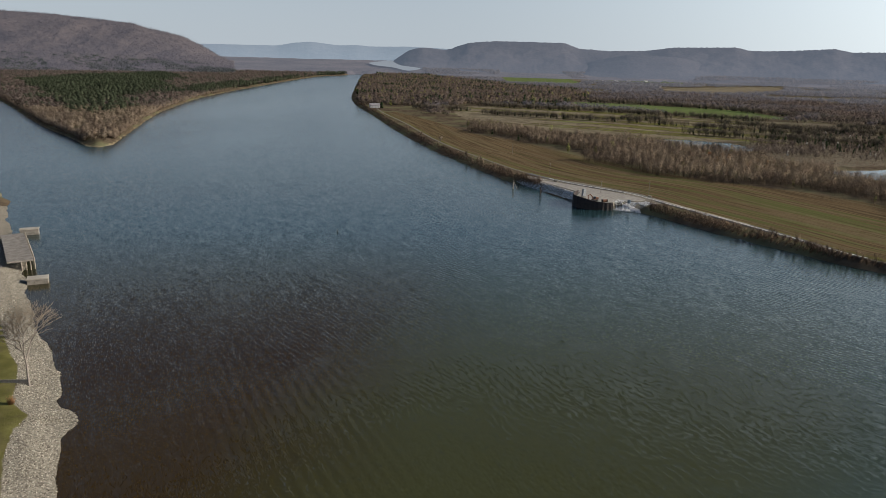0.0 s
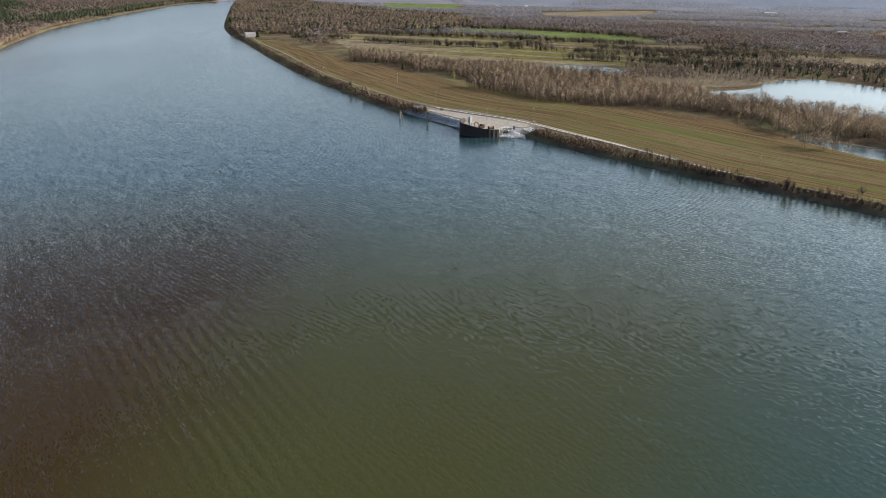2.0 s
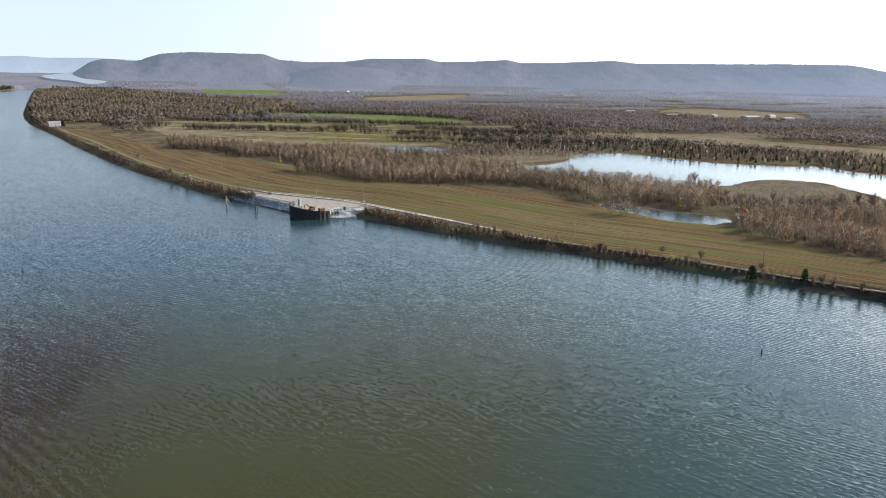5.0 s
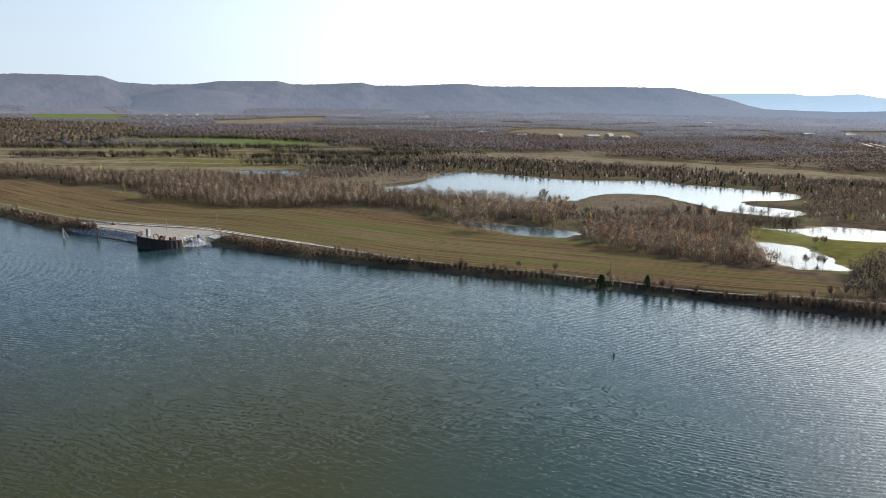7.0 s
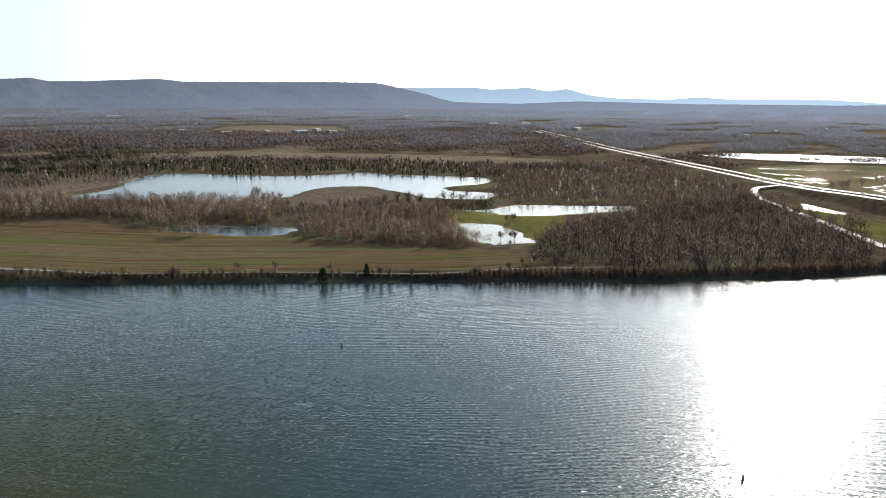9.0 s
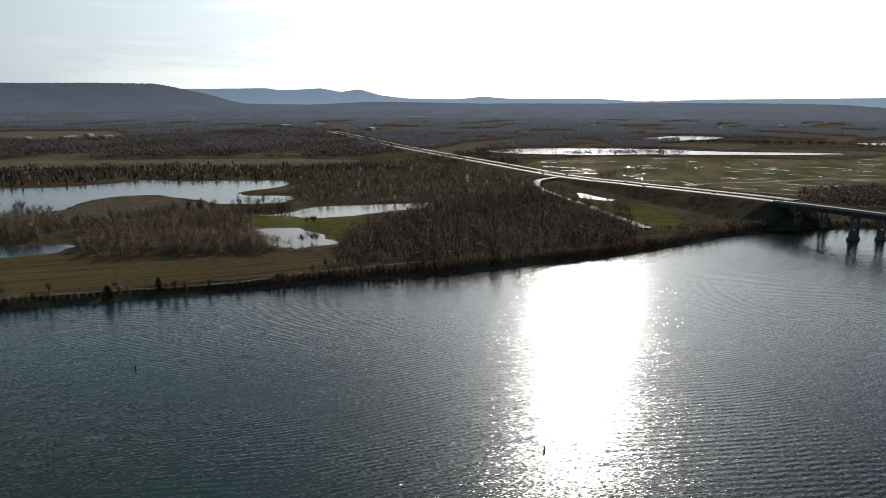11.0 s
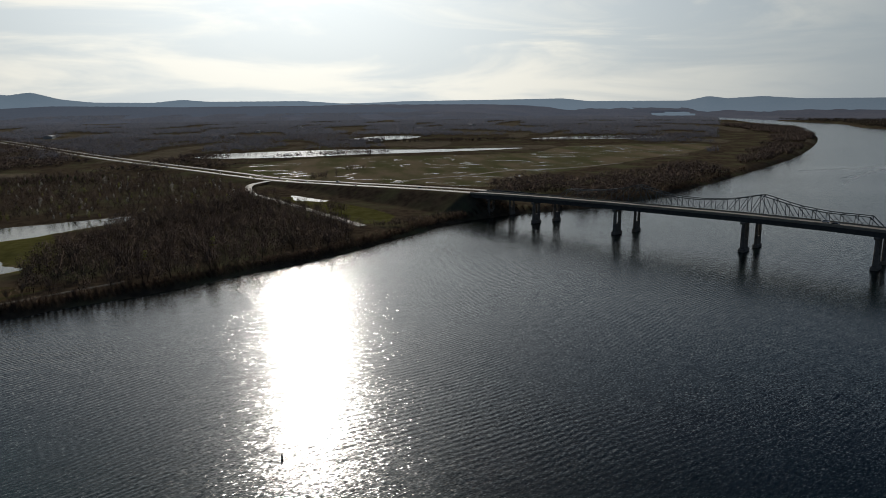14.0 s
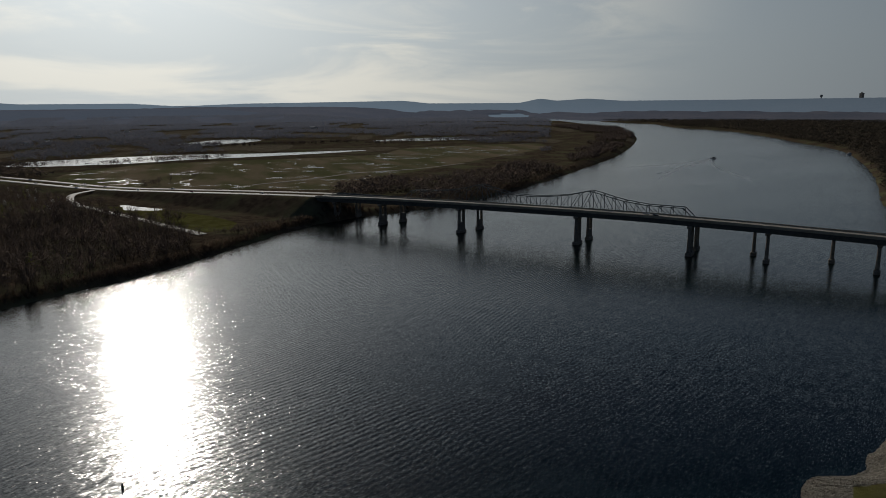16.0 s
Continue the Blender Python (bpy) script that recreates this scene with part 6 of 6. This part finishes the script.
for k, (x, y) in enumerate(((54, 548), (72, 522))):
    ob = thing("mooring_dolphin", x, y, 0, 35 + 20 * k)
    tagged(ob, "rusty timber mooring pile with a slanting brace in the water", "mooring pile", "mooring piles")
    for dx in (-0.35, 0.35):
        bm = bmesh.new()
        tube(bm, (dx, 0, -4), (dx * 0.8, 0, 6.6), 0.32, 0.28)
        part("pile", bm, RUSTY if k else WOOD, ob)
    bm = bmesh.new()
    tube(bm, (0.4, 0, 5.8), (5.6, 0.6, -2.5), 0.24)
    part("brace", bm, RUSTY if k else WOOD, ob)
    bm = bmesh.new()
    tube(bm, (0, 0, 5.6), (0, 0, 5.9), 0.8, sides=12)
    part("band", bm, RUSTY, ob)
for x, y in ((116, 516), (153, 521), (90, 602), (69, 727), (300, 268), (236, 352)):
    z = float(land_height(np.array([float(x)]), np.array([float(y)]))[0][0])
    ob = thing("utility_pole", x, y, z, 30)
    tagged(ob, "weathered wooden utility pole with a crossarm", "utility pole", "utility poles")
    bm = bmesh.new()
    tube(bm, (0, 0, -0.5), (0, 0, 9.5), 0.17, 0.11)
    part("pole", bm, WOOD, ob)
    bm = bmesh.new()
    block(bm, -1.1, -0.06, 8.7, 1.1, 0.06, 8.85)
    part("crossarm", bm, WOOD, ob)
for x, y in ((316, 447), (312, 440), (322, 436)):
    z = float(land_height(np.array([float(x)]), np.array([float(y)]))[0][0])
    s = Soup(x)
    for _ in range(160):
        a, q = s.r.uniform(0, 6.28), s.r.random() * 4
        c = Vector((math.cos(a) * q, math.sin(a) * q, s.r.random() * (1.9 - q * 0.42)))
        s.blade(c, c + Vector((s.r.uniform(-1.6, 1.6), s.r.uniform(-1.6, 1.6), s.r.uniform(-0.1, 0.5))), 0.12)
    v, f = s.done()
    ob = leafage(mesh_object("brush_pile", v, f, BRUSH, smooth=False), outward(v), np.full(len(v), 0.5))
    ob.matrix_world = pose(x, y, z)
    tagged(ob, "heap of cut brown branches at the field's edge", "brush pile", "brush piles")


# ---- on the water ----
def buoy(x, y, paint, label, tall=1.6):
    ob = thing("channel_buoy", x, y, 0)
    tagged(ob, label, "buoy", "channel buoys")
    bm = bmesh.new()
    tube(bm, (0, 0, -0.8), (0, 0, tall * 0.62), 0.3, sides=14)
    part("float", bm, paint, ob)
    bm = bmesh.new()
    tube(bm, (0, 0, tall * 0.62), (0, 0, tall), 0.22, 0.18, sides=14)
    part("top_mark", bm, paint, ob)
    bm = bmesh.new()
    tube(bm, (0, 0, -0.1), (0, 0, 0.15), 0.38, sides=14)
    part("collar", bm, BLACK, ob)


for x, y, k in ((208, 181, 0), (188.5, 24, 0), (-61, 394, 0), (-154, 958, 1), (-321, 887, 0), (769, -664, 0), (1216, -896, 1)):
    buoy(x, y, (DARK_PAINT, GREEN_PAINT)[k], ("dark channel buoy leaning slightly in the river", "dark green can buoy in the river")[k])

boat = thing("motor_boat", 985, -838, 0, 24)
tagged(boat, "small white and grey motor boat under way", "boat")
bm = bmesh.new()
hull = [bm.verts.new(c) for c in ((-5, -1.6, 1.1), (3.2, -1.6, 1.3), (6.5, 0, 1.7), (3.2, 1.6, 1.3), (-5, 1.6, 1.1), (-5, -1.1, -0.5), (2.8, -1.0, -0.5), (5.4, 0, -0.2), (2.8, 1.0, -0.5), (-5, 1.1, -0.5))]
bm.faces.new(hull[:5])
bm.faces.new(hull[:4:-1])
for k in range(5):
    bm.faces.new((hull[k], hull[(k + 1) % 5], hull[5 + (k + 1) % 5], hull[5 + k]))
part("hull", bm, PAINT, boat)
bm = bmesh.new()
block(bm, -2.5, -1.2, 1.2, 1.5, 1.2, 3.3, 0.25)
part("cabin", bm, GLASS_DARK, boat)
bm = bmesh.new()
block(bm, -2.9, -1.35, 3.3, 1.8, 1.35, 3.5, 0.08)
part("canopy", bm, DARK_PAINT, boat)
moored = thing("moored_boat", 962, -1120, 0, 60)
tagged(moored, "white moored boat near the far shore", "boat")
bm = bmesh.new()
block(bm, -5, -1.7, -0.4, 5, 1.7, 1.3, 0.5)
part("hull", bm, PAINT, moored)
bm = bmesh.new()
block(bm, -3, -1.4, 1.3, 2, 1.4, 3.4, 0.3)
part("cabin", bm, SIDING, moored)
FOAM = simple("churned_wake", (0.32, 0.35, 0.35), (0.52, 0.55, 0.55), 0.4, 0.5)
for k, (end, wide, bow) in enumerate((((911, -607), 4.6, 14), ((754, -558), 5.2, -10), ((709, -665), 2.4, -16), ((815, -600), 2.6, 6))):
    t = np.linspace(0, 1, 60)
    start, reach_to = np.array((982.0, -832.0)), np.array(end, float)
    way = reach_to - start
    s = np.array((-way[1], way[0])) / np.linalg.norm(way)
    px, py = (start[q] + way[q] * t + s[q] * bow * np.sin(t * math.pi) for q in (0, 1))
    w = wide * (0.5 + 0.9 * t) * (1 - t**3) * (0.8 + 0.3 * np.sin(t * 40 + k) + 0.2 * np.sin(t * 97))
    verts = np.concatenate([np.stack([px + s[0] * w * q, py + s[1] * w * q, np.full(60, h)], 1) for q, h in ((-1, 0.01), (0, 0.22), (1, 0.01))]).reshape(3, 60, 3).transpose(1, 0, 2).reshape(-1, 3)
    tagged(mesh_object("wake_wave", verts, grid_faces(60, 3), FOAM), "pale wave of a motor boat's wake", "wake", kind="structure")


# ---- the near shore ----
STONE = stony("broken_limestone", [(0.07, 0.06, 0.045), (0.19, 0.165, 0.125), (0.31, 0.28, 0.22), (0.46, 0.42, 0.34)])


def rock_form(seed):
    r = random.Random(seed)
    bm = bmesh.new()
    bmesh.ops.create_icosphere(bm, subdivisions=1, radius=0.5)
    for v in bm.verts:
        v.co *= r.uniform(0.7, 1.25)
        v.co.z *= 0.75
    v = np.array([tuple(p.co) for p in bm.verts], np.float32)
    f = np.array([[q.index for q in face.verts] for face in bm.faces], np.int32)
    bm.free()
    return v, f


PALE_STONE = stony("pale_limestone", [(0.20, 0.195, 0.19), (0.42, 0.41, 0.39), (0.60, 0.58, 0.55), (0.70, 0.68, 0.65)])
ROCKS = [rock_form(k) for k in range(5)]


def rocks(name, x, y, low, high, seed, label, mat=STONE):
    z = land_height(x, y)[0]
    ok = z > -0.5
    p = np.stack([x, y, z], 1)[ok]
    planted(name, ROCKS, p, heights(len(p), low, high, seed), mat, label, "stones", seed)


shore_line = smooth_line(NEAR_SHORE[9:35], step=1.0)
rng = np.random.default_rng(91)
at = rng.random(24000) * (len(shore_line) - 2)
i = at.astype(int)
d = shore_line[i + 1] - shore_line[i]
d /= np.linalg.norm(d, axis=1)[:, None] + 1e-9
q = shore_line[i] + (shore_line[i + 1] - shore_line[i]) * (at - i)[:, None] + np.stack([d[:, 1], -d[:, 0]], 1) * (rng.uniform(-1, 1, len(i)) * 6.2 + 4.8)[:, None]
seen = (q[:, 1] > 118) | (q[:, 1] < -120)
rocks("riprap", q[seen, 0], q[seen, 1], 0.2, 0.5, 92, "grey limestone riprap along the shore")
rng = np.random.default_rng(93)
for poly, _, _ in YARDS[:1]:
    t = rng.random(5200) * (len(poly) - 0.001)
    i = t.astype(int)
    a, b = poly[i], poly[(i + 1) % len(poly)]
    out = np.stack([(b - a)[:, 1], -(b - a)[:, 0]], 1)
    out /= np.linalg.norm(out, axis=1)[:, None]
    sgn = np.sign(distance(poly, (a + out * 2)[:, 0], (a + out * 2)[:, 1]))[:, None]
    q = a + (b - a) * (t - i)[:, None] + out * sgn * rng.uniform(-0.5, 8, len(t))[:, None]
    low = land_height(q[:, 0], q[:, 1])[1] > -20
    rocks("landing_riprap", q[low, 0], q[low, 1], 0.4, 1.1, 94, "pale broken stone on the landing's slope", PALE_STONE)

# a heap of broken stone beside the dock
rng = np.random.default_rng(95)
q = np.stack([rng.uniform(113, 134, 2600), rng.uniform(468, 486, 2600)], 1)
q = q[distance(np.array([(114, 477), (117, 473), (132, 466), (135, 472), (128, 481), (118, 484)], float), q[:, 0], q[:, 1]) < 0]
rocks("stone_heap", q[:, 0], q[:, 1], 0.6, 1.5, 96, "heap of pale broken stone beside the dock", PALE_STONE)

pier_dock = thing("concrete_dock", -208, 331, 0, math.degrees(math.atan2(46, -31)))
tagged(pier_dock, "weathered concrete dock on timber piles at the shore", "dock")
bm = bmesh.new()
block(bm, -29, -4.5, 4.2, 27, 6.0, 5.0, 0.1)
part("slab", bm, DARK_CONCRETE, pier_dock)
bm = bmesh.new()
block(bm, -29, -0.2, 5.0, 27, 0.2, 5.06)
part("joint_strip", bm, DARK_CONCRETE, pier_dock)
for k in range(13):
    x = -28 + k * 4.4
    bm = bmesh.new()
    tube(bm, (x, -4.9, -4), (x, -4.9, 5.6 + (k % 3) * 0.4), 0.3)
    part("pile", bm, WOOD, pier_dock)
for k in range(3):
    bm = bmesh.new()
    tube(bm, (-28.5, -3.2 + k * 1.8, -4), (-28.5, -3.2 + k * 1.8, 4.6), 0.3)
    part("pile", bm, WOOD, pier_dock)
bm = bmesh.new()
block(bm, -29, -5.0, 3.2, 27, -4.6, 4.0, 0.05)
part("fender_beam", bm, WOOD, pier_dock)
for x, y, w, l, z, label in ((-176, 291, 5.0, 8.0, 2.6, "weathered concrete mooring block in the water"), (-226, 372, 4.0, 9.0, 3.4, "weathered concrete mooring block by the dock")):
    ob = thing("mooring_block", x, y, 0, 25)
    tagged(ob, label, "mooring block", "mooring blocks")
    bm = bmesh.new()
    block(bm, -l / 2, -w / 2, -4, l / 2, w / 2, z - 0.5, 0.15)
    part("base", bm, DARK_CONCRETE, ob)
    bm = bmesh.new()
    block(bm, -l / 2 - 0.2, -w / 2 - 0.2, z - 0.5, l / 2 + 0.2, w / 2 + 0.2, z, 0.1)
    part("cap", bm, CONCRETE, ob)
ground_z = lambda x, y: float(land_height(np.array([float(x)]), np.array([float(y)]))[0][0])
wall_z = ground_z(-128, 189)
ob = thing("retaining_wall", -127, 188.5, wall_z, 5)
tagged(ob, "low dark timber retaining wall on the lawn", "wall")
for k in range(5):
    bm = bmesh.new()
    block(bm, -7 + k * 2.5, -0.15, -0.3, -4.55 + k * 2.5, 0.15, 0.9, 0.04)
    part("beam", bm, WOOD, ob)
for k in range(3):
    ob = thing("garden_step", -150 - k * 3, 221 + k * 5, ground_z(-150, 221), 10)
    tagged(ob, "brown timber bench slats on the lawn", "bench", "lawn benches")
    for j in range(3):
        bm = bmesh.new()
        block(bm, -4, j * 0.5, 0.45, 4, j * 0.5 + 0.4, 0.55)
        part("slat", bm, WOOD, ob)
    for x in (-3, 3):
        bm = bmesh.new()
        block(bm, x - 0.1, 0, -0.2, x + 0.1, 1.4, 0.45)
        part("leg", bm, WOOD, ob)
s = Soup(7)
for _ in range(220):
    a, q = s.r.uniform(0, 6.28), s.r.random()
    c = Vector((math.cos(a) * q, math.sin(a) * q, s.r.random() * 1.2))
    s.blade(c * 0.4, c + Vector((0, 0, 0.8)), 0.06)
v, f = s.done()
bush = leafage(mesh_object("shrub", v * 1.6, f, RUST, smooth=False), outward(v), np.full(len(v), 0.4))
bush.matrix_world = pose(-118.5, 176, ground_z(-118.5, 176))
tagged(bush, "small russet shrub at the lawn's edge", "shrub")


# ---- buildings ----
def house(name, x, y, turn, w, l, h, roof_h, wall_mat, roof_mat, label, group="", openings=3):
    """A house or shed: walls, gable roof with eaves, doors and windows."""
    z = ground_z(x, y)
    ob = thing(name, x, y, z, turn)
    tagged(ob, label, "shed" if "shed" in name else "house", group)
    bm = bmesh.new()
    block(bm, -l / 2, -w / 2, -0.6, l / 2, w / 2, h)
    part("wall", bm, wall_mat, ob)
    bm = bmesh.new()
    e = 0.5
    for s in (-1, 1):
        q = [(-l / 2 - e, s * (w / 2 + e), h - 0.15), (l / 2 + e, s * (w / 2 + e), h - 0.15), (l / 2 + e, 0, h + roof_h), (-l / 2 - e, 0, h + roof_h)]
        low = [bm.verts.new(c) for c in q]
        high = [bm.verts.new((c[0], c[1], c[2] + 0.25)) for c in q]
        bm.faces.new(low)
        bm.faces.new(high)
        for k in range(4):
            bm.faces.new((low[k], low[(k + 1) % 4], high[(k + 1) % 4], high[k]))
    part("roof", bm, roof_mat, ob)
    bm = bmesh.new()
    for x0 in (-l / 2, l / 2):
        a, b, c = bm.verts.new((x0, -w / 2, h)), bm.verts.new((x0, w / 2, h)), bm.verts.new((x0, 0, h + roof_h - 0.1))
        bm.faces.new((a, b, c))
    part("gable", bm, wall_mat, ob)
    for s in (-1, 1):
        for k in range(openings):
            x0 = -l / 2 + (k + 0.5) * l / openings
            bm = bmesh.new()
            block(bm, x0 - 0.7, s * w / 2 - 0.06, 1.0, x0 + 0.7, s * w / 2 + 0.06, 2.3)
            window = part("window", bm, PAINT, ob)
            bm = bmesh.new()
            block(bm, x0 - 0.6, s * w / 2 - 0.08, 1.1, x0 + 0.6, s * w / 2 + 0.08, 2.2)
            part("pane", bm, GLASS_DARK, window)
    bm = bmesh.new()
    block(bm, -l / 2 - 0.06, -0.6, 0, -l / 2 + 0.06, 0.6, 2.1)
    part("door", bm, WOOD, ob)
    return ob


house("farm_house", -132, 1312, 20, 10, 18, 4.5, 3.5, SIDING, ROOF, "white house with a grey roof by the river bend")
for x, y, t, w, l in ((1215, 1421, 10, 18, 40), (1317, 1388, 30, 16, 30), (1373, 1322, 5, 20, 46), (1420, 1255, 15, 16, 40), (1201, 1567, 0, 14, 26), (1480, 1360, 20, 14, 30), (2192, 1197, 0, 26, 60),
                      (2372, 1154, 40, 26, 50), (1933, 323, 10, 14, 26), (2248, 301, 0, 14, 30), (2350, -210, 20, 12, 24), (2040, 823, 12, 22, 60), (2276, 1111, 0, 24, 60), (1821, 2836, 0, 20, 60),
                      (2750, 1957, 10, 24, 60), (2498, 189, 0, 14, 26), (2600, -420, 30, 14, 28), (1900, 360, 50, 10, 18)):
    house("metal_shed", x, y, t, w, l, 6, 2.5, SIDING, METAL_ROOF, "pale metal shed far across the plain", "distant sheds", 2)
for x, y, t in ((170, 1960, 10), (215, 1980, 40), (120, 1900, 0), (700, 3240, 10), (760, 3260, 30), (820, 3280, 0), (900, 3290, 20), (980, 3270, 5)):
    house("cottage", x, y, t, 10, 16, 4, 3, PAINT, ROOF, "small pale house among distant trees", "distant houses", 2)
# towers on the skyline
mast = thing("water_tower", -4835 * math.sin(radians(-137.22)), 4835 * math.cos(radians(-137.22)), 62)
tagged(mast, "slender water tower on the horizon", "water tower")
bm = bmesh.new()
tube(bm, (0, 0, -30), (0, 0, 44), 4.0, 3.2, 12)
part("shaft", bm, DARK_CONCRETE, mast)
bm = bmesh.new()
tube(bm, (0, 0, 44), (0, 0, 58), 7, 7, 16)
part("tank", bm, STEEL, mast)
block_house = thing("tower_block", -4835 * math.sin(radians(-139.68)), 4835 * math.cos(radians(-139.68)), 60)
tagged(block_house, "plain grey tower block on the horizon", "tower block")
bm = bmesh.new()
block(bm, -9, -9, -20, 9, 9, 68)
block(bm, -4, -4, 68, 4, 4, 72)
part("body", bm, DARK_CONCRETE, block_house)
